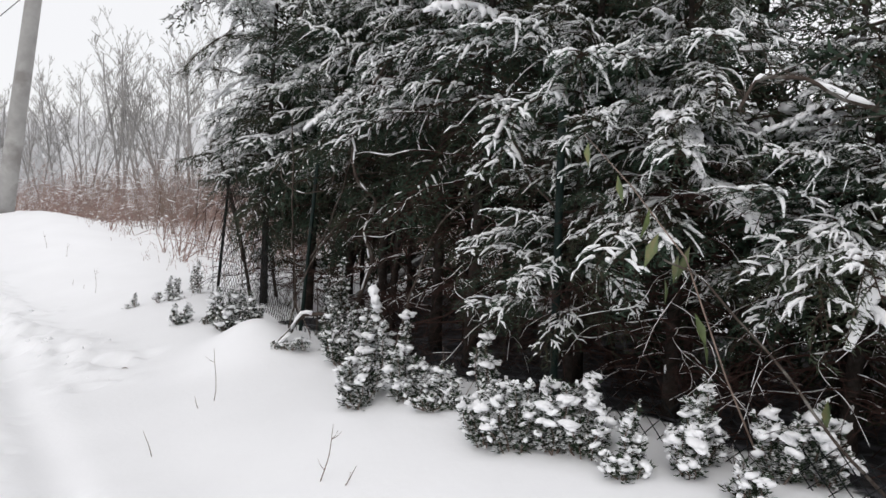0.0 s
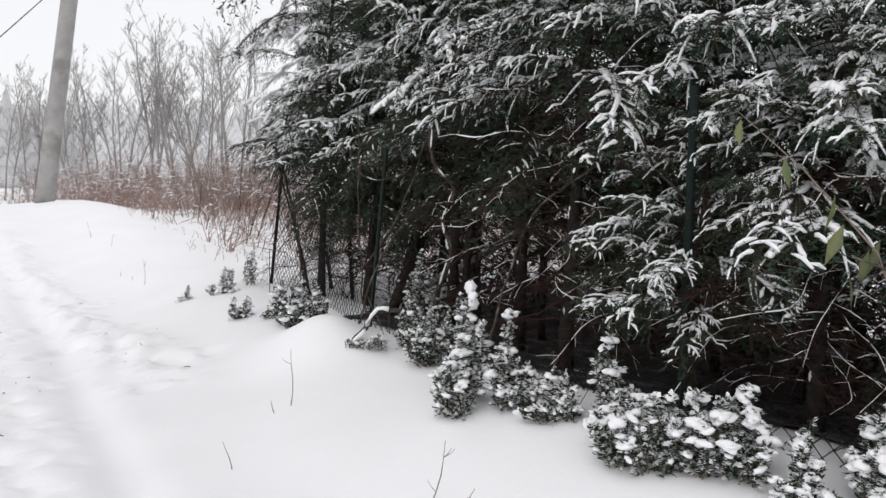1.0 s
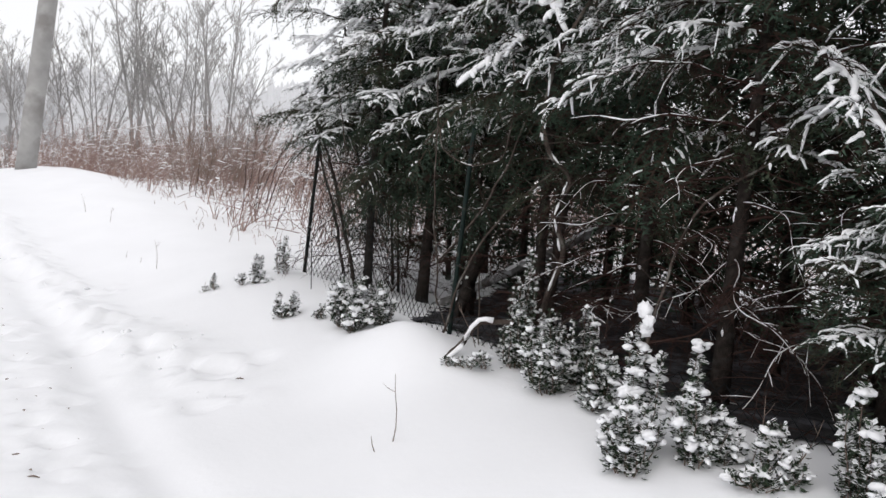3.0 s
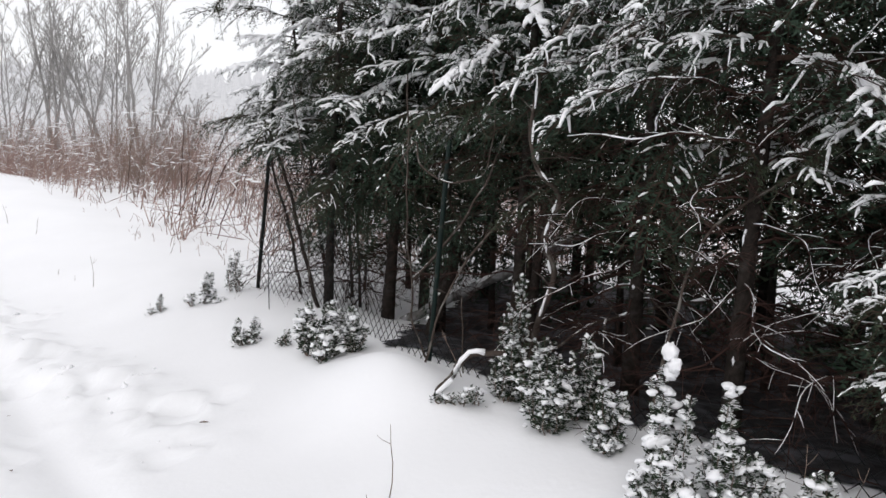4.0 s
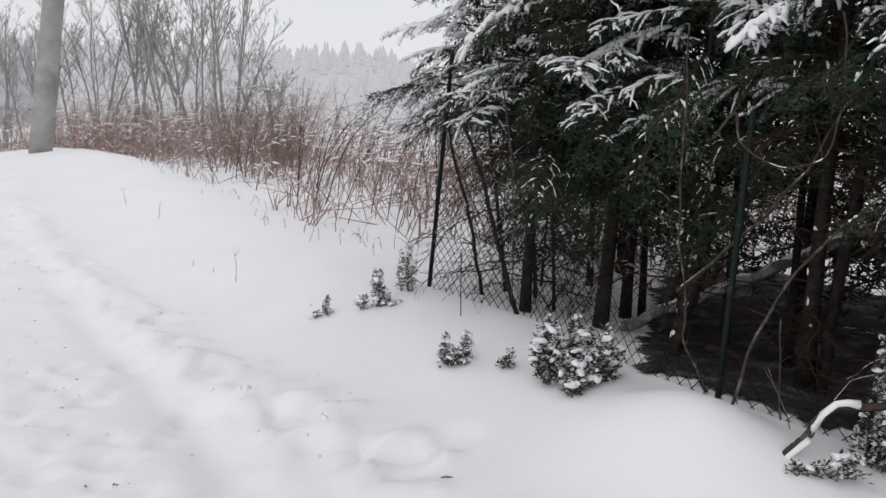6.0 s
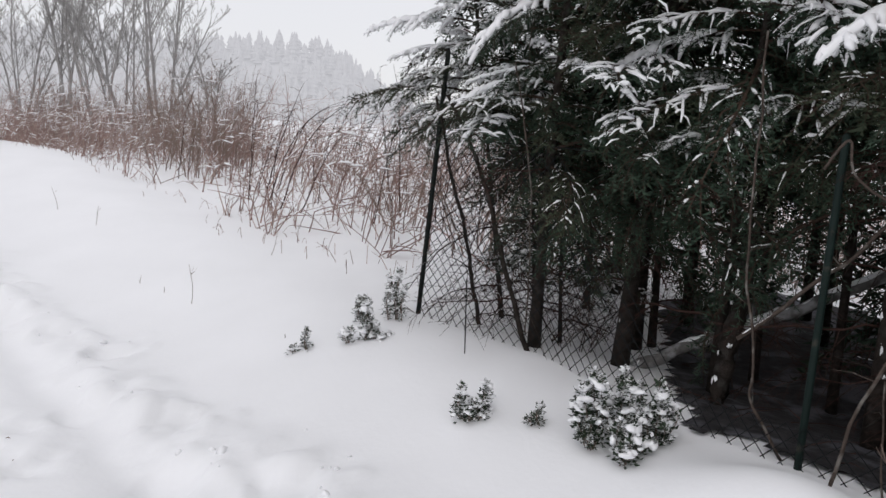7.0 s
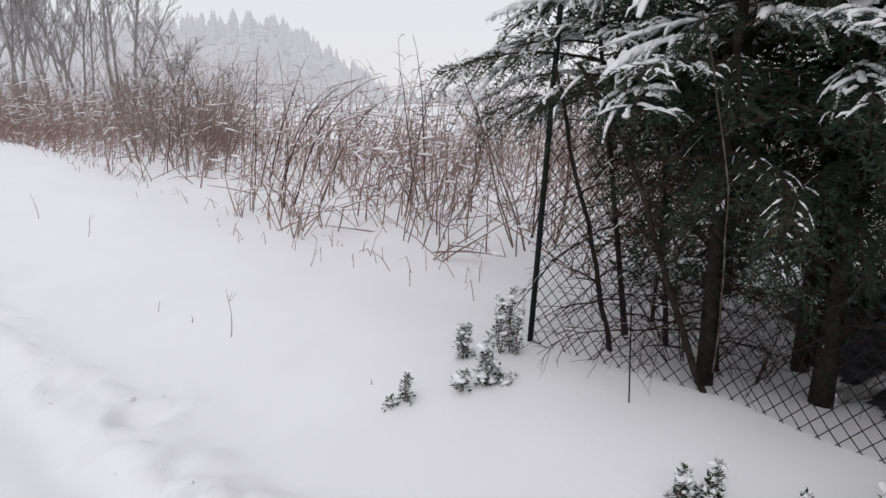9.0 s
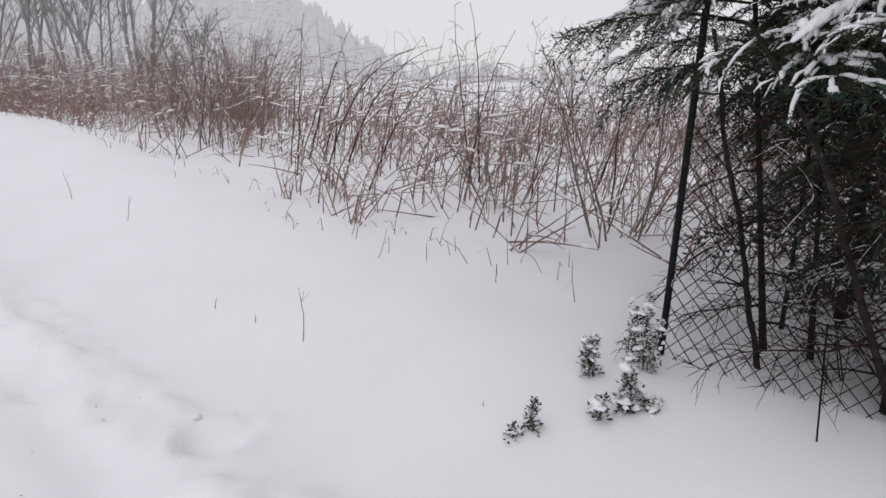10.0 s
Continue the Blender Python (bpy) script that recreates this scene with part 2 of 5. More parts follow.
def ground_z(x, y):
    s, n = along(x, y)
    z = -0.12 + 0.38 * smooth(1.2, 3.2, n) - 0.16 * smooth(3.3, 4.6, n) * smooth(11.0, 9.0, s)
    z += 0.85 * smooth(11, 21, s) * (1 - 0.6 * smooth(1.5, 5, n)) * (1 - smooth(23, 40, s))
    z += 0.07 * smooth(6.5, 4.0, s) * smooth(1.4, 2.4, n)
    z += 0.25 * math.exp(-((s - 6.7) / 0.52) ** 2 - ((n - 2.62) / 0.34) ** 2)
    if -3 < s < 30 and -6 < n < 6:
        z += 0.035 * noise.noise((x * 0.55, y * 0.55, 0)) + 0.010 * noise.noise((x * 2.1, y * 2.1, 3))
        # wheel ruts, and crumbled snow thrown up beside them
        ng = 0.98 - 0.05 * max(s - 10, 0)
        z -= 0.065 * math.exp(-((n - ng) / 0.17) ** 2) * smooth(2.0, 5.0, s) + 0.06 * math.exp(-((n + 0.75) / 0.2) ** 2)
        w = smooth(ng, ng - 0.35, n)
        z += w * (0.016 * noise.noise((x * 5, y * 5, 2)) + 0.010 * noise.noise((x * 14, y * 14, 2)) - 0.02)
        if 6.5 < s < 18 and 0.2 < n < 2.4:
            nr = ridge_n(s)
            z += 0.05 * math.exp(-((n - nr + 0.03) / 0.24) ** 2) * smooth(6.8, 8.5, s)
            w = math.exp(-((n - nr) / 0.3) ** 2) * smooth(7, 8.5, s)
            z += w * (0.022 * noise.noise((x * 6, y * 6, 7)) + 0.012 * (0.4 - abs(noise.noise((x * 9, y * 9, 3)))))
        if 3.4 < s < 18 and -0.5 < n < 2.4:
            for a, b, r, h in LUMPS:
                if a > s + 0.2:
                    break
                if a < s - 0.2:
                    continue
                q = ((s - a) ** 2 + (n - b) ** 2) / (r * r)
                if q < 1:
                    z += h * math.sqrt(1 - q) if h > 0 else h * (1 - q) ** 0.4
    return z


def spaced(a0, a1, step, grow, far):
    out = list(np.arange(a0, a1, step))
    lo, hi, d = a0, out[-1], step
    left, right = [], []
    while hi < far:
        d *= grow
        lo, hi = lo - d, hi + d
        left.append(lo)
        right.append(hi)
    return left[::-1] + out + right


gx, gy = spaced(-8.6, 0.6, 0.046, 1.2, 1800), spaced(3.2, 14.6, 0.046, 1.18, 1800)
gv = [(x, y, ground_z(x, y)) for y in gy for x in gx]
gw = len(gx)
gf = [(j * gw + i, j * gw + i + 1, (j + 1) * gw + i + 1, (j + 1) * gw + i) for j in range(len(gy) - 1) for i in range(gw - 1)]
gm = bpy.data.meshes.new("ground")
gm.from_pydata(gv, [], gf)
gm.materials.append(M_SNOW)
gm.polygons.foreach_set("use_smooth", [True] * len(gf))
tagged(new("ground", gm), "deep white snow cover with trampled footprints and ruts", "snow", kind="structure")

# needle litter and painted-in shade under the conifers, ragged where it meets the snow
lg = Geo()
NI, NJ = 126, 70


def shade_floor_edge(s):
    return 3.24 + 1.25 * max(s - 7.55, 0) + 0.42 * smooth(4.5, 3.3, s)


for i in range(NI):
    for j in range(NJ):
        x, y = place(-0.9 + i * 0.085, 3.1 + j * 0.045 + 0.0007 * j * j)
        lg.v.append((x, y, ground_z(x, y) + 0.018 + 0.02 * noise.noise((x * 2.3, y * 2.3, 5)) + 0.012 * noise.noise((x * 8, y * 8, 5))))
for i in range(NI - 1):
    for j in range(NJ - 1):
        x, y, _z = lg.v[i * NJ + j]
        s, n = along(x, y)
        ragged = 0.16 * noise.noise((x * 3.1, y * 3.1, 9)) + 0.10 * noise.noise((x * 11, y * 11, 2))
        if n > shade_floor_edge(s) + ragged and n < 7.6 + 2 * ragged and s > 0.3 + 3 * ragged + 0.3 * max(0.0, n - 5):
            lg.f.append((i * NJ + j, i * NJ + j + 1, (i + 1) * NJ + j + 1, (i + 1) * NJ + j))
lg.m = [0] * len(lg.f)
tagged(new("forest_floor", lg.mesh("forest_floor", [M_SHADE_FLOOR])), "dark needle litter with painted shade on thin snow under conifers", "forest floor", kind="structure")
_r = random.Random(12)
tw = Geo()
for _i in range(300):
    s = _r.uniform(0.5, 8.6)
    x, y = place(s, shade_floor_edge(s) + 0.1 + 2.2 * _r.random() ** 1.5)
    a, l = _r.uniform(0, 6.283), _r.uniform(0.08, 0.4)
    p, d = Vector((x, y, ground_z(x, y) + 0.025)), Vector((math.cos(a), math.sin(a), _r.uniform(0, 0.25)))
    tw.tube([p, p + d * l * 0.5 + Vector((0, 0, 0.015)), p + d * l], [0.004, 0.003, 0.0015], 3, 0, False)
tagged(new("fallen_twigs", tw.mesh("fallen_twigs", [M_DEAD])), "dead brown twigs scattered under the conifers", "twigs", kind="stuff")


# crumbs of snow along the ridge; lane specks are leaf, bark and painted dent shade
_r = random.Random(44)
cr, bits = Geo(), Geo()
for _i in range(70):
    s = 7.2 + 9.5 * _r.random() ** 1.2
    x, y = place(s, ridge_n(s) + _r.gauss(-0.02, 0.2))
    e = 0.006 + 0.022 * _r.random() ** 2.5
    cr.blob((x, y, ground_z(x, y) + e * 0.15), e, e, e * 0.7, _r, 0, 7, 4)
tagged(new("snow_crumbs", cr.mesh("snow_crumbs", [M_SNOW])), "crumbs of broken snow along the wheel rut", "snow", kind="stuff")
for _i in range(70):
    s = 4.0 + 10 * _r.random()
    x, y = place(s, 0.45 + _r.gauss(0, 0.16) if _r.random() < 0.85 else _r.uniform(-1.5, 0.4))
    z, a = ground_z(x, y) + 0.006, _r.uniform(0, 6.283)
    l = _r.uniform(0.014, 0.04)
    d = Vector((math.cos(a), math.sin(a), 0.1))
    bits.leaf(Vector((x, y, z)), d, Vector((-math.sin(a), math.cos(a), _r.uniform(-0.3, 0.3))), l, l * _r.uniform(0.3, 0.7), 0, 0.3)
tagged(new("leaf_and_shade_specks", bits.mesh("leaf_and_shade_specks", [M_STEM])), "dark specks of leaf and bark and painted dent shade on the packed snow", "leaf litter", kind="stuff")


# ---- conifers ----
def brush(g, pts, rnd, count, length, width, mat, up=0.75):
    """Needles set round a twig."""
    n = len(pts) - 1
    for i in range(count):
        t = (i + rnd.random()) / count * n
        k = min(int(t), n - 1)
        a, b = pts[k], pts[k + 1]
        p, d = a.lerp(b, t - k), (b - a).normalized()
        s = d.cross(Vector((0, 0, 1)))
        s = s.normalized() if s.length > 1e-3 else Vector((1, 0, 0))
        u = s.cross(d)
        ang = rnd.uniform(-0.5, math.pi + 0.5) if rnd.random() < 0.75 else rnd.uniform(0, 6.283)
        o = s * math.cos(ang) + u * math.sin(ang) * (up if math.sin(ang) > 0 else 0.8)
        tip = p + (d * rnd.uniform(0.45, 0.8) + o).normalized() * length * rnd.uniform(0.75, 1.2)
        c = d * (width / 2)
        g.tri(p - c, p + c, tip, mat)


def make_bough(seed, load, fine=True, droop=0.34):
    """A drooping spray one metre long: twigs and needles, and the snow on it. load: 0 bare to 1 a thick hand of snow."""
    rnd = random.Random(seed)
    g, sn = Geo(), Geo()
    wob, lift = rnd.uniform(-0.12, 0.12), rnd.uniform(0.05, 0.22)
    nl, nw = (0.030, 0.0105) if fine else (0.06, 0.026)
    heavy = load > 0.9

    def axis(u):
        return Vector((u, wob * math.sin(3 * u), lift * u - droop * u ** 2.2))

    main = [axis(i / 7) for i in range(8)]
    g.tube(main, [0.011 * (1 - 0.8 * i / 7) for i in range(8)], 3, 0, False)
    nb = (6 if heavy else 10) if fine else 6
    for i in range(nb):
        for side in (-1, 1, 0) if i % 3 == 0 else (-1, 1):
            u = 0.14 + 0.84 * (i + 0.5 * (side > 0)) / nb + rnd.uniform(-0.03, 0.03)
            ln = (0.11 + 0.27 * (1 - u) ** 0.7 * smooth(-0.05, 0.4, u)) * rnd.uniform(0.65, 1.25) * (0.72 if heavy else 1.0)
            a = radians(rnd.uniform(28, 62)) * side if side else radians(rnd.uniform(-30, 30))
            p0 = axis(min(u, 1.0))
            rise, sag = (rnd.uniform(-0.05, 0.3), rnd.uniform(0.25, 0.75) if load > 0.3 else rnd.uniform(0.4, 1.0)) if side else (rnd.uniform(-0.9, 0.3), rnd.uniform(0.5, 1.0))

            def twig(t):
                return p0 + Vector((math.cos(a) * ln * t * (1 - 0.15 * t), math.sin(a) * ln * t * (1 - 0.15 * t), ln * (rise * t - sag * t * t)))

            bp = [twig(t) for t in (0, 0.35, 0.7, 1.0)]
            g.tube(bp, [0.0045, 0.0034, 0.0025, 0.0015], 3, 0, False)
            brush(g, bp, rnd, int(ln * (78 if fine else 34)), nl, nw, 1, 0.8 - 0.65 * load)
            held = False
            if load > 0.3 and (side or rise > -0.3) and rnd.random() < (0.88 if heavy else 0.82):
                held = True
                a0, a1 = (rnd.uniform(0, 0.15), rnd.uniform(0.9, 1.06)) if heavy else (rnd.uniform(0, 0.35), rnd.uniform(0.6, 1.0))
                w = (rnd.uniform(0.029, 0.043) if heavy else rnd.uniform(0.010, 0.018)) if fine else rnd.uniform(0.026, 0.04)
                sn.finger([twig(a0 + (a1 - a0) * q / 4) for q in range(5)], w, w * rnd.uniform(0.75, 1.0), rnd, 0, 0.003)
            elif 0 < load <= 0.3 and side and sag < 0.8 and rnd.random() < 0.9:
                a0, c = rnd.uniform(0.05, 0.35), rnd.uniform(0.14, 0.3)
                w = rnd.uniform(0.0045, 0.009)
                sn.finger([twig(a0 + c * q / 2) for q in range(3)], w, w, rnd, 0, 0.003, 4)
                if rnd.random() < 0.6:
                    sn.finger([twig(a0 + 0.3 + c * q / 2) for q in range(3)], w * 0.9, w * 0.8, rnd, 0, 0.003, 4)
            m = max(1, int(ln / (0.07 if fine else 0.16)))
            for j in range(m):
                for sd in (-1, 1):
                    t = (j + 0.6 + 0.25 * sd + rnd.uniform(-0.15, 0.15)) / m
                    if t > 1:
                        continue
                    q0 = twig(t)
                    b = a + sd * radians(rnd.uniform(25, 60))
                    sl = rnd.uniform(0.06, 0.12) * (1.15 - 0.4 * t) * (1.0 if fine else 1.5)
                    dn = rnd.uniform(0.25, 0.95)
                    q1 = q0 + Vector((math.cos(b) * sl * 0.5, math.sin(b) * sl * 0.5, -sl * 0.25 * dn))
                    q2 = q0 + Vector((math.cos(b) * sl * 0.9, math.sin(b) * sl * 0.9, -sl * dn))
                    brush(g, [q0, q1, q2], rnd, 7 if fine else 4, nl, nw, 1, 0.8 - 0.65 * load)
                    if held and fine and rnd.random() < (0.22 if heavy else 0.3):
                        w = rnd.uniform(0.014, 0.022) if heavy else rnd.uniform(0.008, 0.014)
                        sn.finger([q0, q1, q1.lerp(q2, 0.8)], w, w * 0.9, rnd, 0, 0.003, 4)
    brush(g, main[1:], rnd, 46 if fine else 20, nl, nw, 1, 0.8 - 0.65 * load)
    if load > 0.3:
        if heavy:
            sn.finger([axis(0.3 + 0.72 * t / 8) for t in range(9)], rnd.uniform(0.04, 0.054), rnd.uniform(0.028, 0.036), rnd, 0, 0.004, 6)
        else:
            for k in range(2):
                a0, c = 0.15 + 0.33 * k + rnd.uniform(0, 0.1), rnd.uniform(0.12, 0.24)
                sn.finger([axis(a0 + c * t / 4) for t in range(5)], rnd.uniform(0.014, 0.024), rnd.uniform(0.014, 0.022), rnd, 0, 0.005)
    return g.mesh("bough", [M_TWIG, M_NEEDLE if seed % 3 else M_NEEDLE2], False), (sn.mesh("snow_load", [M_CAP]) if load > 0 else None)


def make_dead(seed, snowy):
    """A bare brittle branch one metre long with many fine twigs."""
    rnd = random.Random(seed)
    g, sn = Geo(), Geo()
    wob, up, fall = rnd.uniform(-0.22, 0.22), rnd.uniform(0.05, 0.35), rnd.uniform(0.25, 0.6)

    def axis(u):
        return Vector((u, wob * math.sin(2.6 * u) + 0.04 * math.sin(9 * u + seed), up * u - fall * u * u + 0.012 * math.sin(17 * u)))

    g.tube([axis(i / 8) for i in range(9)], [0.009 * (1 - 0.85 * i / 8) for i in range(9)], 4, 0)
    for i in range(17):
        u = 0.12 + 0.86 * i / 17
        a = radians(rnd.uniform(30, 75)) * (1 if i % 2 else -1)
        ln = rnd.uniform(0.14, 0.36) * (1.15 - 0.6 * u)
        e = rnd.uniform(-0.5, 0.25)
        p0 = axis(u)
        bp = [p0 + Vector((math.cos(a) * ln * t, math.sin(a) * ln * t, ln * (e * t - 0.25 * t * t))) for t in (0, 0.35, 0.7, 1.0)]
        g.tube(bp, [0.0032, 0.0026, 0.002, 0.001], 3, 0, False)
        if snowy and rnd.random() < 0.35:
            sn.finger(bp[:3], 0.002, 0.003, rnd, 0, 0.002, 4)
        for j in range(4):
            t = rnd.uniform(0.2, 1)
            q0 = p0 + Vector((math.cos(a) * ln * t, math.sin(a) * ln * t, ln * (e * t - 0.25 * t * t)))
            b = a + radians(rnd.uniform(-70, 70))
            sl = rnd.uniform(0.05, 0.14)
            q1 = q0 + Vector((math.cos(b) * sl, math.sin(b) * sl, sl * rnd.uniform(-0.7, 0.3)))
            g.tube([q0, q0.lerp(q1, 0.5) + Vector((0, 0, 0.006)), q1], [0.0017, 0.0014, 0.0008], 3, 0, False)
    if snowy:
        a0 = 0.05
        while a0 < 0.9:
            c = rnd.uniform(0.15, 0.4)
            w = rnd.uniform(0.0024, 0.0042) * (1.1 - 0.5 * a0)
            sn.finger([axis(min(1.0, a0 + c * t / 5)) for t in range(6)], w, w * 1.5, rnd, 0, 0.004, 4)
            a0 += c + rnd.uniform(0.0, 0.08)
    return g.mesh("dead_branch", [M_DEAD]), (sn.mesh("snow_load", [M_CAP]) if snowy else None)


HEAVY = [make_bough(100 + i, 1.0, droop=0.28 + 0.10 * (i % 3)) for i in range(7)]
MEDIUM = [make_bough(200 + i, 0.7, droop=0.28 + 0.08 * (i % 3)) for i in range(6)]
PLAIN = [make_bough(350 + i, 0.0, droop=0.30 + 0.14 * (i % 3)) for i in range(4)]
LIGHT = [make_bough(300 + i, 0.14, droop=0.30 + 0.14 * (i % 3)) for i in range(5)]
COARSE = [make_bough(400 + i, 0.0, False) for i in range(4)]
COARSE_SNOW = [make_bough(450 + i, 0.8, False) for i in range(3)]
DEAD = [make_dead(500 + i, False) for i in range(4)]
DEAD_SNOW = [make_dead(520 + i, True) for i in range(4)]


def trunk_geo(h, r, lean, rnd, sides=9):
    pts, rad = [], []
    for i in range(13):
        t = i / 12
        pts.append((lean[0] * h * t + 0.02 * math.sin(5 * t + r * 90), lean[1] * h * t + 0.02 * math.cos(4 * t), h * t - 0.08))
        rad.append(r * (1.28 if i == 0 else 1.0 if i > 1 else 1.1) * (1 - 0.85 * t))
    g = Geo()
    g.tube(pts, rad, sides, 0)
    return g, pts


def trunk_crust(g, at_height, z, r, rnd, facing=215.0):
    """A thin ragged crust of snow moulded to a trunk."""
    az, w, h = radians(facing + rnd.uniform(-55, 55)), rnd.uniform(0.15, 0.5), rnd.uniform(0.012, 0.06)
    k = len(g.v)
    for i in range(5):
        q = at_height(z + h * (i / 4 - 0.5))
        for j in range(5):
            edge = (1 - ((i - 2) / 2) ** 2) * (1 - ((j - 2) / 2) ** 2)
            a = az + w * (j / 2 - 1) * rnd.uniform(0.6, 1.1) * (0.45 + 0.55 * (1 - abs(i - 2) / 2))
            rr = r * (1.0 - 0.14 * z) * 1.02 + (0.007 * edge - 0.004) * rnd.uniform(0.7, 1.2)
            g.v.append((q.x + math.cos(a) * rr, q.y + math.sin(a) * rr, q.z + rnd.uniform(-0.008, 0.008)))
    for i in range(4):
        for j in range(4):
            g.f.append((k + i * 5 + j, k + i * 5 + j + 1, k + i * 5 + j + 6, k + i * 5 + j + 5))
            g.m.append(0)


def conifer(x, y, h, r, reach, green, count, seed, lean=(0.0, 0.0), dead=16, coarse=False, label="", heavy_at=1.75, low=0.25, taper=0.66, chunky=False, open_left=0.0, dark=False, dead_snow=0.2, skirt=0):
    rnd = random.Random(seed)
    z0 = ground_z(x, y)
    t = thing("conifer_tree", (x, y, z0), label or "dark green spruce with snow-laden drooping boughs", "tree", "conifers along the lane")
    g, pts = trunk_geo(h, r, lean, rnd)
    part("trunk", g, t, "rough grey-brown bark", mats=[M_BARK])

    def at_height(z):
        q = min(max((z + 0.08) / h, 0), 0.999) * 12
        i = int(q)
        return Vector(pts[i]).lerp(Vector(pts[i + 1]), q - i)

    fine_top = 3.6 if chunky and y > 9 else 3.0
    for i in range(count):
        u = (i + rnd.random() * 0.8) / count
        z = green + (h - green) * u ** 1.05
        az = (i * 137.5 + rnd.uniform(-35, 35)) % 360
        inner = i % 4 == 3
        if open_left and 110 < az < 235 and z < open_left:
            z = open_left + rnd.random() * 0.9
        ln = reach * (1.0 - taper * ((z - green) / (h - green)) ** 1.2) * rnd.uniform(0.6, 1.12)
        ln = max(ln, 0.35) * (0.6 if inner else 1.0)
        pitch = rnd.uniform(-40, 22) + 24 * u
        # the side away from the lane is sheltered and carries little snow
        away = math.cos(radians(az) - 0.607) > 0.25
        if coarse or away or z > fine_top or inner and not (chunky and z > heavy_at):
            kinds = COARSE_SNOW if (z > 3.1 or y < 5.2 and z > heavy_at + 0.5) and rnd.random() < 0.85 or (coarse or z > fine_top) and not dark and z > heavy_at + 0.3 and rnd.random() < (0.8 if chunky else 0.5) else COARSE
        else:
            q = rnd.random()
            kinds = (HEAVY if q < (chunky * (0.72 if y > 9 else 0.6) if chunky else 0.10) else MEDIUM if q < (0.86 if y > 9 else 0.95) else LIGHT) if z > heavy_at else (HEAVY if chunky and q < 0.12 * chunky else MEDIUM if q < 0.65 else LIGHT) if z > heavy_at - 0.35 else (MEDIUM if q < 0.14 else LIGHT if q < 0.5 or y > 9 or y < 5.5 else PLAIN) if z > heavy_at - 1.0 else (LIGHT if q < (0.8 if y > 9 else 0.3) else PLAIN)
        if kinds is HEAVY:
            ln *= 0.82
            pitch = max(pitch, rnd.uniform(-18, 0))
        elif kinds is MEDIUM:
            pitch = max(pitch, rnd.uniform(-14, 0))
        if coarse or z < 1.9:
            pitch = max(pitch, rnd.uniform(-20, -6))
        me, ms = kinds[rnd.randrange(len(kinds))]
        wide = rnd.uniform(0.85, 1.2) / max(1.0, ln * 0.8)
        m = Matrix.Translation(at_height(z)) @ pose(0, 0, 0, 0, 0, az) @ pose(0, 0, 0, rnd.uniform(-38, 38) * (0.5 if kinds is HEAVY or kinds is MEDIUM else 1.0), -pitch, rnd.uniform(-20, 20)) @ Matrix.Diagonal((ln, ln * wide * (1 if rnd.random() < 0.5 else -1), ln * rnd.uniform(0.8, 1.3), 1))
        b = part("bough", me, t, at=m)
        if ms:
            part("snow_load", ms, b)["kind"] = "stuff"
    for i in range(skirt):
        # short sheltered boughs hanging low round the trunk
        foot = 0.36 if x < -1.9 else 0.85
        z = foot + (green + 0.5 - foot) * (i + rnd.random()) / skirt
        az, ln, q = (i * 137.5 + rnd.uniform(-30, 30)) % 360, rnd.uniform(0.42, 0.8), rnd.random()
        me, ms = (MEDIUM if q < 0.06 else LIGHT if q < 0.6 else PLAIN)[rnd.randrange(4)]
        m = Matrix.Translation(at_height(z)) @ pose(0, 0, 0, 0, 0, az) @ pose(0, 0, 0, rnd.uniform(-40, 40), rnd.uniform(-12, 26), 0) @ Matrix.Diagonal((ln, ln * 1.15, ln, 1))
        b = part("bough", me, t, at=m)
        if ms:
            part("snow_load", ms, b)["kind"] = "stuff"
    if not coarse:
        # thin crusts of snow driven onto the lane side of the trunk
        sp = Geo()
        for i in range(rnd.randrange(3, 7)):
            trunk_crust(sp, at_height, rnd.uniform(0.15, 2.2), r, rnd)
        part("snow_patch", sp, t, mats=[M_CAP])["kind"] = "stuff"
    for i in range(dead):
        z = low + (green + 0.35 - low) * (i + rnd.random()) / dead
        az = (i * 137.5 + rnd.uniform(-30, 30)) % 360
        me, ms = (DEAD_SNOW if rnd.random() < dead_snow else DEAD)[rnd.randrange(4)]
        ln = min(reach, 1.1) * rnd.uniform(0.5, 0.95)
        m = Matrix.Translation(at_height(z)) @ pose(0, 0, 0, 0, 0, az) @ pose(0, 0, 0, rnd.uniform(-40, 40), rnd.uniform(-8, 22), 0) @ Matrix.Diagonal((ln, ln, ln, 1))
        b = part("dead_branch", me, t, at=m)
        if ms:
            part("snow_load", ms, b)["kind"] = "stuff"
    return t


# front row behind the fence
conifer(-2.20, 9.40, 5.2, 0.040, 1.02, 1.15, 104, 1, (0.02, 0.0), 10, heavy_at=1.7, taper=0.35, chunky=True, open_left=1.55, skirt=6)
conifer(-2.30, 10.35, 4.8, 0.019, 1.12, 1.45, 96, 13, (-0.13, 0.0), 12, low=0.12, dead_snow=0.6, heavy_at=1.85, taper=0.3, chunky=True, open_left=1.5, skirt=2)
conifer(-1.95, 9.80, 3.8, 0.014, 0.85, 1.0, 44, 14, (-0.05, 0.03), 18, low=0.12, dead_snow=0.6, heavy_at=2.6, taper=0.4, skirt=1)
conifer(-1.95, 10.80, 3.6, 0.014, 0.75, 1.1, 44, 15, (0.04, 0.0), 16, low=0.12, dead_snow=0.6, heavy_at=2.4, taper=0.35, open_left=1.55)
conifer(-1.30, 9.95, 5.0, 0.045, 1.10, 1.45, 84, 12, (0.02, 0.0), 4, heavy_at=2.6, skirt=5)
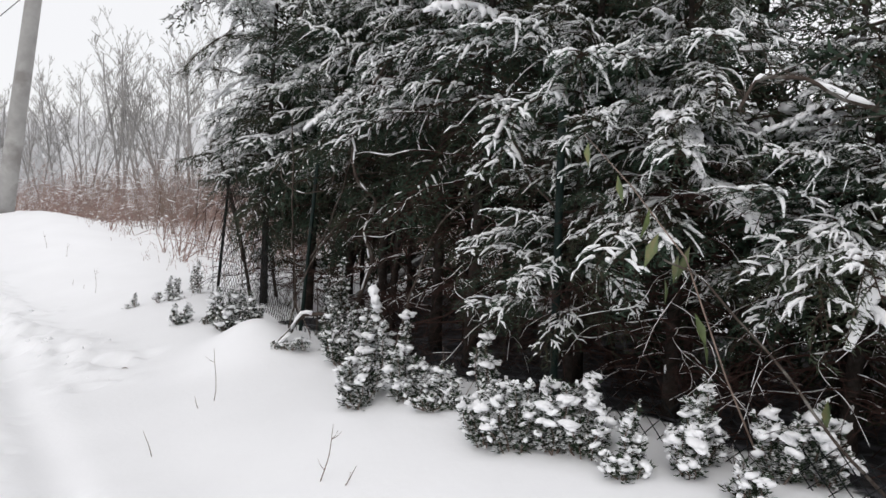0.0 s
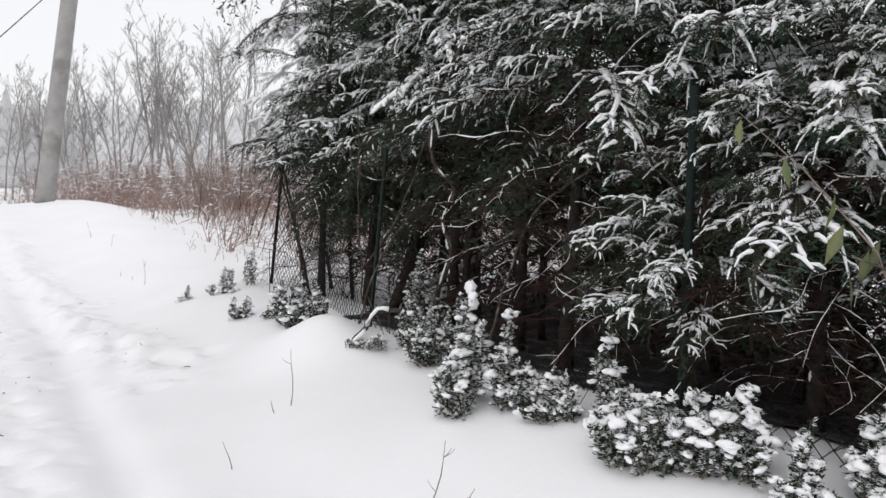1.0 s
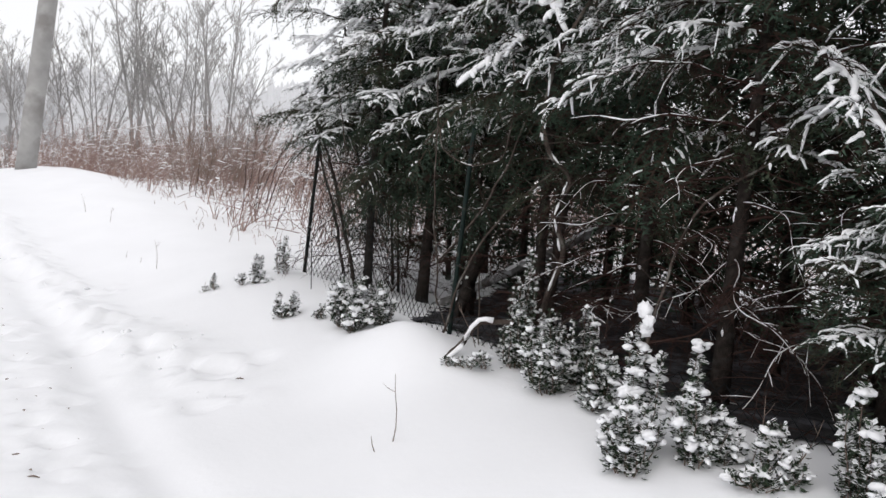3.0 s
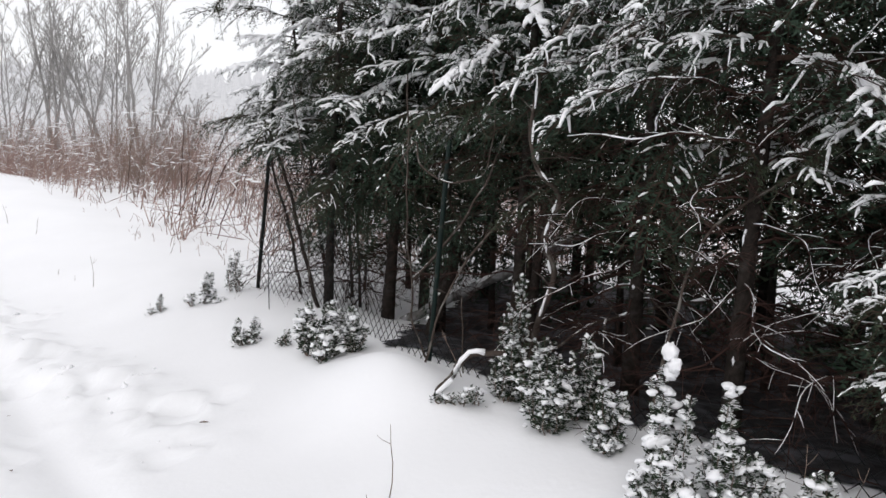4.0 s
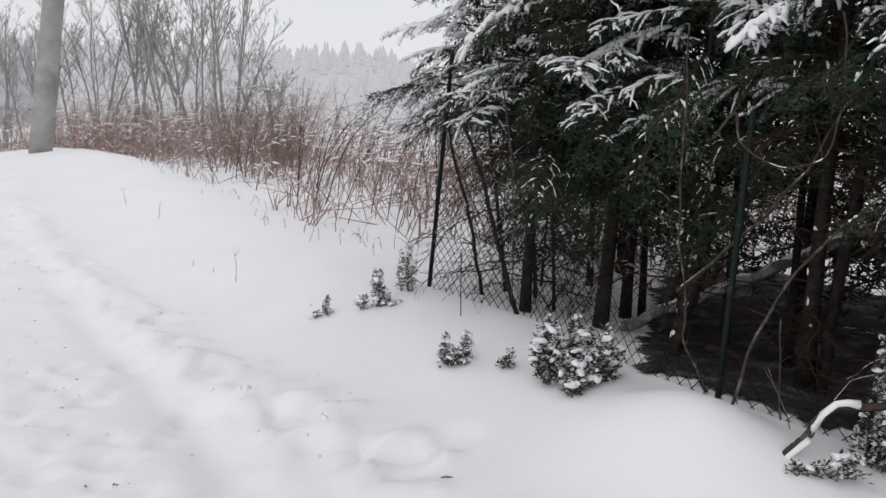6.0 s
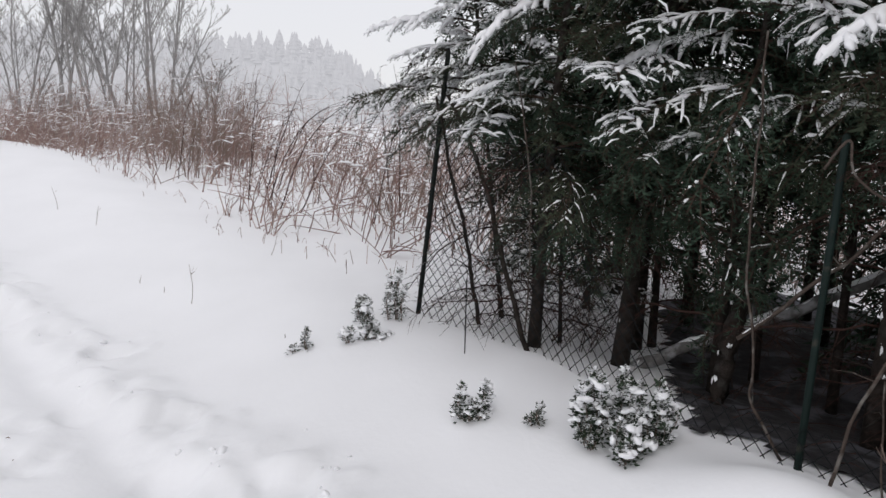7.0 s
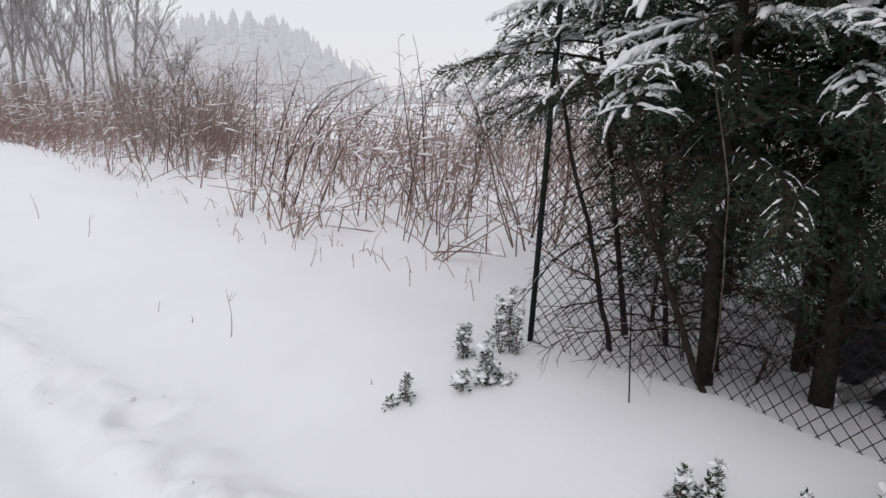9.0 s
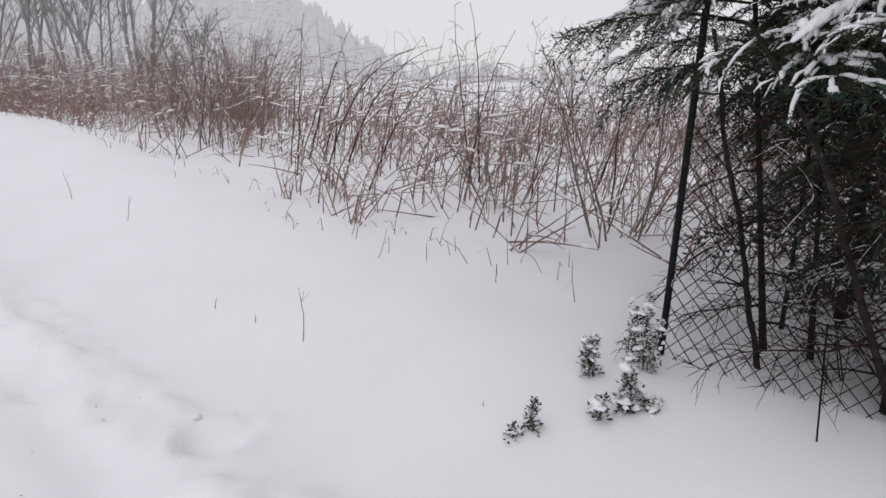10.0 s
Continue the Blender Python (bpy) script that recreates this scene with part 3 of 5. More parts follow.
conifer(-1.65, 9.20, 5.2, 0.052, 1.15, 1.10, 120, 2, (0.04, 0.0), 5, heavy_at=2.0, taper=0.5, chunky=0.7, skirt=7)
conifer(-1.22, 8.75, 4.8, 0.036, 1.10, 1.5, 104, 3, (0.03, 0.0), 8, heavy_at=2.1, taper=0.5, chunky=0.7, skirt=10)
conifer(-0.70, 7.95, 4.8, 0.050, 1.20, 1.25, 104, 4, (0.0, 0.02), 14, heavy_at=2.2, chunky=0.6)
conifer(-0.15, 6.95, 4.6, 0.05, 1.15, 1.25, 84, 5, (0.0, 0.0), 30, heavy_at=2.15, dead_snow=0.5, chunky=0.05)
conifer(0.12, 6.15, 4.3, 0.05, 1.10, 1.85, 84, 6, (0.01, -0.01), 36, heavy_at=2.1, dead_snow=0.4, chunky=0.05)
conifer(0.80, 5.75, 4.0, 0.05, 1.10, 1.6, 90, 7, (0.01, 0.0), 36, heavy_at=1.85, dead_snow=0.4, chunky=0.05)
conifer(1.22, 4.98, 2.9, 0.045, 1.0, 1.08, 120, 8, (-0.02, 0.0), 46, heavy_at=1.0, dead_snow=0.8, chunky=0.12)
conifer(1.95, 4.50, 2.15, 0.05, 1.0, 0.85, 110, 9, (0.0, 0.0), 34, heavy_at=0.9, dead_snow=0.8, chunky=0.25)
conifer(2.75, 3.75, 2.1, 0.05, 1.00, 0.6, 80, 10, (0.0, 0.0), 14, heavy_at=0.9, chunky=0.4)
small = conifer(0.66, 5.16, 1.75, 0.032, 0.80, 0.50, 40, 11, (-0.01, -0.02), 8, heavy_at=0.95, label="small snow-laden spruce beside a green fence post")
for i, (z, az, ln, pitch) in enumerate(((0.50, 205, 0.66, 16), (0.78, 200, 0.70, 18), (0.72, 236, 0.66, 14), (0.98, 215, 0.62, 14), (0.56, 190, 0.60, 12), (0.90, 180, 0.66, 12))):
    me, ms = MEDIUM[i % 6]
    b = part("bough", me, small, at=Matrix.Translation((0, 0, z)) @ pose(0, 0, 0, 0, 0, az) @ pose(0, 0, 0, 0, -pitch, 0) @ Matrix.Diagonal((ln, ln, ln, 1)))
    part("snow_load", ms, b)["kind"] = "stuff"
conifer(-2.05, 10.30, 4.4, 0.016, 0.95, 1.35, 62, 16, (-0.06, 0.02), 18, heavy_at=2.2, taper=0.3, open_left=1.4, low=0.12, dead_snow=0.6)
conifer(-1.45, 10.95, 4.6, 0.03, 1.0, 1.2, 96, 17, (0.0, 0.0), 8, heavy_at=2.6, taper=0.3)
# rows added behind, dense and sheltered, to block light and darken the gaps
for i, (n, s0, step, k) in enumerate(((4.75, 0.5, 0.85, 11), (5.8, 0.2, 1.0, 11), (7.0, 0.4, 1.2, 8))):
    for j in range(k):
        rr = random.Random(70 + 20 * i + j)
        x, y = place(s0 + step * j + rr.uniform(-0.2, 0.2), n + rr.uniform(-0.25, 0.25))
        hh = (2.0 if s0 + step * j < 2.3 else 3.6 if s0 + step * j < 3.0 else 4.8) + rr.uniform(-0.3, 0.3)
        conifer(x, y, hh, 0.03 if i == 0 else 0.05, 1.2 if i == 0 else 1.4, (1.75 if s0 + step * j > 6 else 1.0) if i == 0 else 0.2 if s0 + step * j < 6.5 else 0.5, (44, 42, 32)[i], 300 + 20 * i + j, (0, 0), 0, True, "dense dark spruce added behind the front row to block light", heavy_at=2.6, dark=i == 0, taper=0.35)


# ---- leafy shrubs along the edge ----
def shrub(name, x, y, spires, seed, label, leaves=60, leaf=0.029, load=0.7, cap=(0.026, 0.05), snowcap=0):
    """spires: (dx, dy, height, spread) of each upright clump of shoots."""
    rnd = random.Random(seed)
    t = thing(name, (x, y, ground_z(x, y) - 0.015), label, "shrub", "evergreen shrubs along the verge")
    st, fo, sn = Geo(), Geo(), Geo()
    for dx, dy, h, sp in spires:
        sp *= 1.2
        shoots = max(3, int(260 * sp * sp + 62 * sp))
        for i in range(shoots):
            a, q = rnd.uniform(0, 6.283), math.sqrt(rnd.random())
            hx, hy = math.cos(a) * q * sp, math.sin(a) * q * sp
            hh = h * (1 - 0.45 * q * q) * (rnd.uniform(0.6, 1.1) if sp > 0.05 else rnd.uniform(0.88, 1.05))
            p = [Vector((dx + hx * (0.35 + 0.65 * u ** 0.8) + 0.01 * math.sin(7 * u + i), dy + hy * (0.35 + 0.65 * u ** 0.8), hh * u)) for u in (0, 0.2, 0.4, 0.6, 0.8, 1.0)]
            st.tube(p, [0.004, 0.0035, 0.003, 0.0025, 0.002, 0.001], 3, 0, False)
            num = int(1.2 * leaves * hh / 0.3 * (0.029 / leaf) ** 0.7) + 6
            for j in range(num):
                u = 0.08 + 0.92 * (j + rnd.random()) / num
                k = min(int(u * 5), 4)
                b = p[k].lerp(p[k + 1], u * 5 - k)
                az, el = rnd.uniform(0, 6.283), rnd.uniform(-0.2, 0.9)
                d = Vector((math.cos(az) * math.cos(el), math.sin(az) * math.cos(el), math.sin(el)))
                off = rnd.uniform(0, 0.045) * (1.1 - u)
                sd = d.cross(Vector((rnd.uniform(-0.4, 0.4), rnd.uniform(-0.4, 0.4), 1))).normalized()
                b = b + d * off
                fo.leaf(b, d, sd, leaf * rnd.uniform(0.8, 1.3), leaf * 0.62, 0)
                if rnd.random() < 0.10 + load * 0.30:
                    e = leaf * rnd.uniform(0.7, 1.25)
                    sn.leaf(b + d * leaf * 0.12 + Vector((0, 0, 0.003)), d, sd, e, e * rnd.uniform(0.55, 0.9), 0, 0.1)
                    sn.leaf(b + d * leaf * 0.15 + Vector((0, 0, 0.009)), d, sd, e * 0.8, e * 0.45, 0, -0.3)
            if rnd.random() < load * 0.7:
                e = rnd.uniform(*cap) * 0.95
                w = p[5].lerp(p[4], rnd.random())
                for _ in range(3):
                    k2 = e * rnd.uniform(0.45, 0.8)
                    sn.blob(w + Vector((rnd.uniform(-0.6, 0.6) * e, rnd.uniform(-0.6, 0.6) * e, rnd.uniform(-0.4, 0.2) * e)), k2 * rnd.uniform(0.9, 1.5), k2 * rnd.uniform(0.9, 1.4), k2 * rnd.uniform(0.5, 0.75), rnd, 0, 8, 4)
            if rnd.random() < load * 0.5:
                e = rnd.uniform(cap[0] * 0.7, cap[1] * 0.8)
                w = p[2].lerp(p[4], rnd.random()) + Vector((hx, hy, 0)).normalized() * 0.03
                e *= 0.62
                sn.blob(w, e * 1.3, e, e * 0.7, rnd, 0, 7, 3)
        for k in range(snowcap):
            # lumpy masses of snow sitting on the shoots
            cz, rr = h * (0.95 - 0.07 * k), (0.033, 0.03, 0.026, 0.026, 0.034, 0.028, 0.034, 0.026)[k % 8] * rnd.uniform(0.85, 1.1)
            a = 2.4 * k + 2.6
            off = 0.010 + 0.011 * k
            cx, cy = dx + off * math.cos(a), dy + off * math.sin(a)
            rings = []
            for p in range(9):
                ph = -0.42 * math.pi + 0.9 * math.pi * p / 8
                ring = []
                for q in range(18):
                    v = Vector((math.cos(ph) * math.cos(q * 0.34907), math.cos(ph) * math.sin(q * 0.34907), math.sin(ph)))
                    f = rr * (1 + 0.40 * noise.noise(v * 1.9 + Vector((k * 7, seed, 0))) + 0.40 * noise.noise(v * 4.5 + Vector((seed, k, 3))))
                    ring.append((cx + v.x * f, cy + v.y * f, cz + v.z * f * 1.1))
                rings.append(ring)
            sn.ring_skin(rings, 0)
    part("branchwork", st, t, mats=[M_STEM])["kind"] = "stuff"
    part("foliage", fo, t, "small dark green oval leaves", mats=[M_BOX], smooth=False)
    tagged(part("snow_load", sn, t, "clumps of fresh snow", mats=[M_CAP]), kind="stuff")
    return t


BOX = "small boxwood shrub dusted with snow in the verge"
BIG = "dense boxwood shrub loaded with clumps of snow"
TINY = "tiny boxwood seedling poking out of the snow"
shrub("boxwood_shrub", -3.80, 9.62, [(0.03, 0.0, 0.20, 0.012), (-0.06, 0.0, 0.06, 0.03)], 21, TINY, 50, leaf=0.022, load=0.9, cap=(0.012, 0.022))
shrub("boxwood_shrub", -3.40, 9.60, [(0.05, 0.0, 0.37, 0.018), (-0.08, -0.02, 0.13, 0.05), (0.15, 0.0, 0.16, 0.06), (0.05, 0.03, 0.20, 0.06)], 22, BOX, 46, leaf=0.026, load=1.2, cap=(0.02, 0.036))
shrub("boxwood_shrub", -3.42, 9.98, [(0.0, 0.0, 0.30, 0.022), (0.03, 0.0, 0.24, 0.015)], 45, BOX, 46, leaf=0.024, load=1.1, cap=(0.014, 0.028))
shrub("boxwood_shrub", -3.16, 9.96, [(0.0, 0.0, 0.66, 0.024), (0.04, -0.03, 0.36, 0.04), (-0.05, 0.0, 0.42, 0.03)], 23, "tall slender boxwood shrub beside a fence post", 36, leaf=0.024, load=1.2, cap=(0.016, 0.03))
shrub("boxwood_shrub", -2.73, 8.32, [(-0.08, 0, 0.27, 0.014), (0.04, 0.02, 0.31, 0.02), (0.01, -0.02, 0.17, 0.07), (-0.03, 0.0, 0.12, 0.09)], 24, BOX, 54, leaf=0.024, load=1.0, cap=(0.016, 0.03))
shrub("boxwood_shrub", -2.42, 8.15, [(0, 0, 0.15, 0.025), (-0.04, 0, 0.08, 0.02)], 25, TINY, 50, leaf=0.021, load=0.4, cap=(0.01, 0.015))
shrub("boxwood_shrub", -2.11, 7.85, [(-0.10, 0.02, 0.40, 0.11), (0.05, 0.02, 0.47, 0.11), (0.20, 0.0, 0.35, 0.11), (0.0, -0.14, 0.24, 0.11)], 26, BIG, 58, load=0.9, cap=(0.022, 0.044))
shrub("boxwood_shrub", -0.92, 6.66, [(0.0, 0.08, 0.74, 0.08), (-0.06, 0.02, 0.46, 0.10), (0.10, -0.06, 0.42, 0.13)], 27, BIG, 56, load=0.9, cap=(0.016, 0.032))
shrub("boxwood_shrub", -0.77, 6.26, [(-0.05, 0.0, 0.40, 0.16), (0.16, 0.10, 0.50, 0.12)], 28, BIG, 58, load=0.95, cap=(0.018, 0.036))
shrub("boxwood_shrub", -0.56, 6.02, [(0.0, 0.0, 0.36, 0.09), (-0.06, -0.05, 0.12, 0.10)], 29, BIG, 62, load=0.9, cap=(0.018, 0.036))
shrub("boxwood_shrub", -0.46, 5.46, [(-0.05, -0.02, 0.68, 0.085)], 30, "narrow upright boxwood shrub under a thick cap of snow", 52, load=1.5, cap=(0.024, 0.046), snowcap=3)
shrub("boxwood_shrub", -0.57, 5.26, [(0.0, 0.0, 0.40, 0.11), (-0.03, 0.03, 0.30, 0.10)], 31, BIG, 62, load=1.3, cap=(0.022, 0.042))
shrub("boxwood_shrub", -0.30, 5.27, [(0.0, 0.0, 0.40, 0.12), (0.01, 0.06, 0.56, 0.035), (0.08, 0.0, 0.26, 0.11)], 32, BIG, 60, load=1.3, cap=(0.024, 0.046))
shrub("boxwood_shrub", -0.05, 5.03, [(0.0, 0.05, 0.34, 0.045), (-0.08, -0.04, 0.10, 0.10), (0.04, -0.03, 0.2, 0.06)], 33, BOX, 52, load=0.9, cap=(0.018, 0.034))
shrub("boxwood_shrub", 0.17, 4.86, [(0.0, 0.0, 0.50, 0.07), (0.03, 0.0, 0.36, 0.09)], 34, "upright boxwood shrub with snowy shoots", 38, load=1.0, cap=(0.02, 0.038))
shrub("boxwood_shrub", 0.25, 4.42, [(-0.08, 0.06, 0.32, 0.13), (0.06, -0.02, 0.36, 0.14)], 35, BIG, 60, load=1.3, cap=(0.024, 0.046))
shrub("boxwood_shrub", 0.56, 4.30, [(-0.08, 0.02, 0.38, 0.14), (0.06, -0.05, 0.32, 0.14), (0.10, 0.06, 0.44, 0.09)], 36, BIG, 60, load=1.3, cap=(0.026, 0.05))
shrub("boxwood_shrub", 0.76, 4.06, [(0.0, 0.0, 0.26, 0.07), (-0.02, -0.06, 0.14, 0.09), (0.04, 0.05, 0.32, 0.04)], 37, BOX, 52, load=1.0, cap=(0.022, 0.042))
shrub("boxwood_shrub", 1.05, 4.08, [(0.0, 0.0, 0.42, 0.09), (-0.04, -0.10, 0.24, 0.08), (0.04, 0.06, 0.36, 0.09)], 38, BIG, 58, load=1.25, cap=(0.024, 0.048))
shrub("boxwood_shrub", 1.44, 3.98, [(-0.05, 0.0, 0.32, 0.13), (0.10, -0.02, 0.34, 0.12)], 39, BIG, 60, load=1.25, cap=(0.026, 0.05))
shrub("boxwood_shrub", 1.20, 3.76, [(0.0, 0.0, 0.16, 0.10)], 40, BOX, 50, load=0.9, cap=(0.02, 0.035))


# ---- chain-link fence ----
fence = thing("chain_link_fence", (-2.99, 10.15, 0.2), "sagging dark chain-link fence with leaning steel posts, half buried in snow", "fence")
F0 = Vector((-2.99, 10.15, 0.2))
LINE = [Vector((-2.99, 10.15)), Vector((-2.24, 9.18)), Vector((-1.40, 7.50)), Vector((0.50, 5.07)), Vector((1.55, 3.75)), Vector((2.6, 2.5))]


def fence_point(u, h):
    """Place u metres along the fence's line and h above its foot, relative to the corner post."""
    rest = u
    for a, b in zip(LINE, LINE[1:]):
        d = (b - a).length
        if rest <= d:
            p = a.lerp(b, rest / d)
            break
        rest -= d
    else:
        p = LINE[-1]
    z = ground_z(p.x, p.y) - 0.08
    bulge = 0.035 * noise.noise((u * 1.3, h * 1.1, 4)) + 0.012 * noise.noise((u * 5, h * 5, 8))
    return Vector((p.x + 0.82 * bulge + 0.05 * h * smooth(1.5, 0, u), p.y + 0.57 * bulge, z + h + 0.02 * noise.noise((u * 0.9, 2, 1)))) - F0


wire = Geo()
CELL, HIGH = 0.092, 1.42
total = sum((b - a).length for a, b in zip(LINE, LINE[1:]))
cols = int(total / CELL)
rows_n = int(HIGH / CELL)
for c in range(-rows_n, cols):
    for way in (1, -1):
        pts = []
        for r in range(2 * rows_n + 1):
            u = (c + r / 2) * CELL if way > 0 else (c + rows_n - r / 2) * CELL
            if 0 <= u <= total and r / 2 * CELL <= HIGH * (1 - 0.82 * smooth(1.1, 2.3, u)) + 0.05:
                pts.append(fence_point(u, r / 2 * CELL))
        if len(pts) > 1:
            wire.tube(pts, 0.0029, 3, 0, False)
wire.tube([fence_point(u * 0.2, HIGH) for u in range(10)], 0.003, 4, 0)
part("wire_mesh", wire, fence, "diamond wire mesh", mats=[M_WIRE])


def fence_post(base, top, r, mat, label, sides=8):
    g = Geo()
    a, b = Vector(base) - F0, Vector(top) - F0
    g.tube([a, a.lerp(b, 0.33), a.lerp(b, 0.66), b, b + (b - a).normalized() * 0.012], [r, r, r, r, r * 0.5], sides, 0)
    part("post", g, fence, label, mats=[mat])


fence_post((-2.99, 10.15, 0.0), (-2.835, 10.28, 2.25), 0.0185, M_POST, "dark leaning steel post")
fence_post((-1.40, 7.48, 0.0), (-1.29, 7.62, 1.75), 0.017, M_GREEN, "green coated steel post")
fence_post((0.55, 4.97, 0.0), (0.53, 4.97, 1.95), 0.023, M_GREEN, "green coated steel post")
fence_post((-2.70, 9.17, 0.0), (-2.72, 9.19, 0.74), 0.004, M_POST, "thin rusty steel rod", 5)


# ---- loose wood, vines and stems ----
def limb(name, pts, r0, r1, label, category, mat, snow=0.0, seed=0, sides=7, twigs=0, group=""):
    """A bare stem through the points, uneven in thickness, with snow along its top."""
    rnd = random.Random(seed)
    o = Vector(pts[0])
    t = thing(name, tuple(o), label, category, group)
    ctrl = [Vector(p) - o for p in pts]
    path = []
    for i in range(len(ctrl) - 1):
        p0, p1, p2, p3 = ctrl[max(i - 1, 0)], ctrl[i], ctrl[i + 1], ctrl[min(i + 2, len(ctrl) - 1)]
        for j in range(6):
            u = j / 6
            path.append(0.5 * (2 * p1 + (p2 - p0) * u + (2 * p0 - 5 * p1 + 4 * p2 - p3) * u * u + (3 * p1 - p0 - 3 * p2 + p3) * u ** 3))
    path.append(ctrl[-1])
    path = [p + Vector((rnd.gauss(0, 1), rnd.gauss(0, 1), rnd.gauss(0, 1))) * (0.10 * r0) + noise.noise_vector(p * 5.0 + o * 3.0) * 0.018 for p in path]
    n = len(path)
    rad = [(r0 + (r1 - r0) * i / (n - 1)) * rnd.uniform(0.92, 1.1) for i in range(n)]
    g, tw = Geo(), Geo()
    g.tube(path, rad, sides, 0)
    for i in range(twigs):
        k = rnd.randrange(n // 4, n - 1)
        d = Vector((rnd.uniform(-1, 1), rnd.uniform(-1, 1), rnd.uniform(-0.3, 0.9))).normalized()
        ln = rnd.uniform(0.1, 0.35)
        q = path[k]
        tw.tube([q, q + d * ln * 0.5 + Vector((0, 0, 0.01)), q + d * ln + Vector((0, 0, -0.04 * ln))], [rad[k] * 0.4, rad[k] * 0.25, 0.0012], 3, 0, False)
    part("stem", g, t, mats=[mat])
    if twigs:
        part("twig_growth", tw, t, mats=[mat])["kind"] = "stuff"
    if snow:
        s, i = Geo(), 0
        while i < n - 3:
            m = min(n - 1, i + (rnd.randrange(4, 12) if r0 > 0.0125 else rnd.randrange(2, 5)))
            seg = path[i:m + 1]
            if len(seg) > 2:
                w = (sum(rad[i:m + 1]) / len(seg)) * 0.85 + 0.004
                s.lump([p + Vector((0, 0, rad[min(i + q, n - 1)] * 0.6)) for q, p in enumerate(seg)], w, snow * rnd.uniform(0.7, 1.2), rnd, 0)
            i = m + ((0 if rnd.random() < 0.6 else 2) if r0 > 0.0125 else rnd.randrange(2, 8))
        part("snow_load", s, t, mats=[M_CAP])["kind"] = "stuff"
    return t


limb("fallen_tree", [(-1.72, 9.47, 0.0), (-1.37, 9.30, 0.235), (-1.06, 9.15, 0.43), (-0.75, 9.0, 0.62), (-0.33, 8.80, 0.89), (0.1, 8.59, 1.16)], 0.043, 0.036, "fallen snow-topped trunk leaning into the conifers", "log", M_LOG, 0.034, 51)
leaner = limb("slanting_dead_tree", [(-1.40, 8.38, -0.02), (-1.27, 8.56, 0.45), (-1.14, 8.72, 0.785), (-1.07, 8.80, 1.18), (-0.97, 8.90, 1.48), (-0.88, 9.0, 2.0), (-0.85, 9.05, 2.7)], 0.062, 0.035, "dark leaning trunk with ragged snow crusts", "dead tree", M_BARK, 0, 59, 9, 14)
_r = random.Random(4)
g = Geo()
for i in range(15):
    trunk_crust(g, lambda z: Vector((0.27 * min(z, 1.5) + 0.03 * max(z - 1.5, 0), 0.33 * min(z, 1.5) + 0.03 * max(z - 1.5, 0), z)), 0.1 + 1.75 * _r.random(), 0.056, _r, 200.0)
part("snow_patch", g, leaner, mats=[M_CAP])["kind"] = "stuff"
limb("bare_branch", [(-1.09, 8.78, 1.17), (-0.8, 8.95, 1.15), (-0.53, 9.15, 1.15)], 0.014, 0.006, "short bare branch of a leaning trunk", "branch", M_BARK2, 0.008, 74, 5, 4)
limb("vine", [(-1.49, 8.75, 1.91), (-1.33, 8.75, 1.63), (-1.29, 8.75, 1.45), (-1.18, 8.76, 1.26), (-1.10, 8.78, 1.2)], 0.007, 0.008, "thin grey bare vine hanging from the conifers", "vine", M_BARK2, 0, 75, 5, 3)
limb("bent_sapling", [(-2.24, 9.22, 0.12), (-2.42, 9.38, 0.7), (-2.62, 9.55, 1.4), (-2.86, 9.8, 1.9)], 0.019, 0.011, "leaning bare sapling streaked with snow", "sapling", M_BARK, 0.012, 52, twigs=10)
limb("bent_sapling", [(-2.50, 9.99, 0.18), (-2.58, 10.04, 0.55), (-2.65, 10.06, 0.88), (-2.78, 10.05, 1.35), (-2.92, 10.0, 1.9)], 0.017, 0.010, "thin dark sapling leaning behind the wire mesh", "sapling", M_BARK, 0.006, 54, twigs=16)
root = limb("snowy_root", [(-1.44, 6.70, 0.20), (-1.37, 6.70, 0.315), (-1.29, 6.70, 0.40), (-1.255, 6.70, 0.485), (-1.205, 6.68, 0.545), (-1.12, 6.66, 0.56), (-0.98, 6.66, 0.55)], 0.021, 0.015, "bent snow-covered branch arching out of the snow", "branch", M_BARK2, 0, 53, 9)
g = Geo()
_r = random.Random(31)
path = [Vector(p) - Vector((-1.44, 6.70, 0.20)) for p in ((-1.43, 6.69, 0.225), (-1.37, 6.68, 0.325), (-1.30, 6.68, 0.395), (-1.275, 6.68, 0.45), (-1.25, 6.68, 0.51), (-1.205, 6.665, 0.562), (-1.165, 6.655, 0.572), (-1.12, 6.655, 0.565))]
g.tube(path, [_r.uniform(0.013, 0.021) for p in path], 9, 0)
part("snow_load", g, root, "thick coat of clinging snow", mats=[M_CAP])["kind"] = "stuff"
shrub("boxwood_shrub", -1.36, 6.62, [(0.0, -0.04, 0.07, 0.05), (0.10, -0.06, 0.10, 0.06), (0.20, -0.05, 0.14, 0.05)], 41, "low boxwood tuft under clumps of snow", 50, leaf=0.022, load=0.8, cap=(0.022, 0.04))
crooked = limb("crooked_stem", [(-0.80, 6.85, 0.15), (-0.80, 6.88, 0.6), (-0.70, 6.9, 0.95), (-0.76, 6.9, 1.2), (-0.68, 6.92, 1.45), (-0.86, 6.9, 1.65), (-0.84, 6.92, 2.1), (-0.6, 6.95, 2.6)], 0.021, 0.010, "crooked bare stem plastered with snow", "stem", M_BARK2, 0.016, 55, twigs=22)
g = Geo()
_r = random.Random(17)
crook = [Vector(p) for p in ((-0.80, 6.88, 0.6), (-0.70, 6.9, 0.95), (-0.76, 6.9, 1.2), (-0.68, 6.92, 1.45), (-0.86, 6.9, 1.65), (-0.84, 6.92, 2.1))]
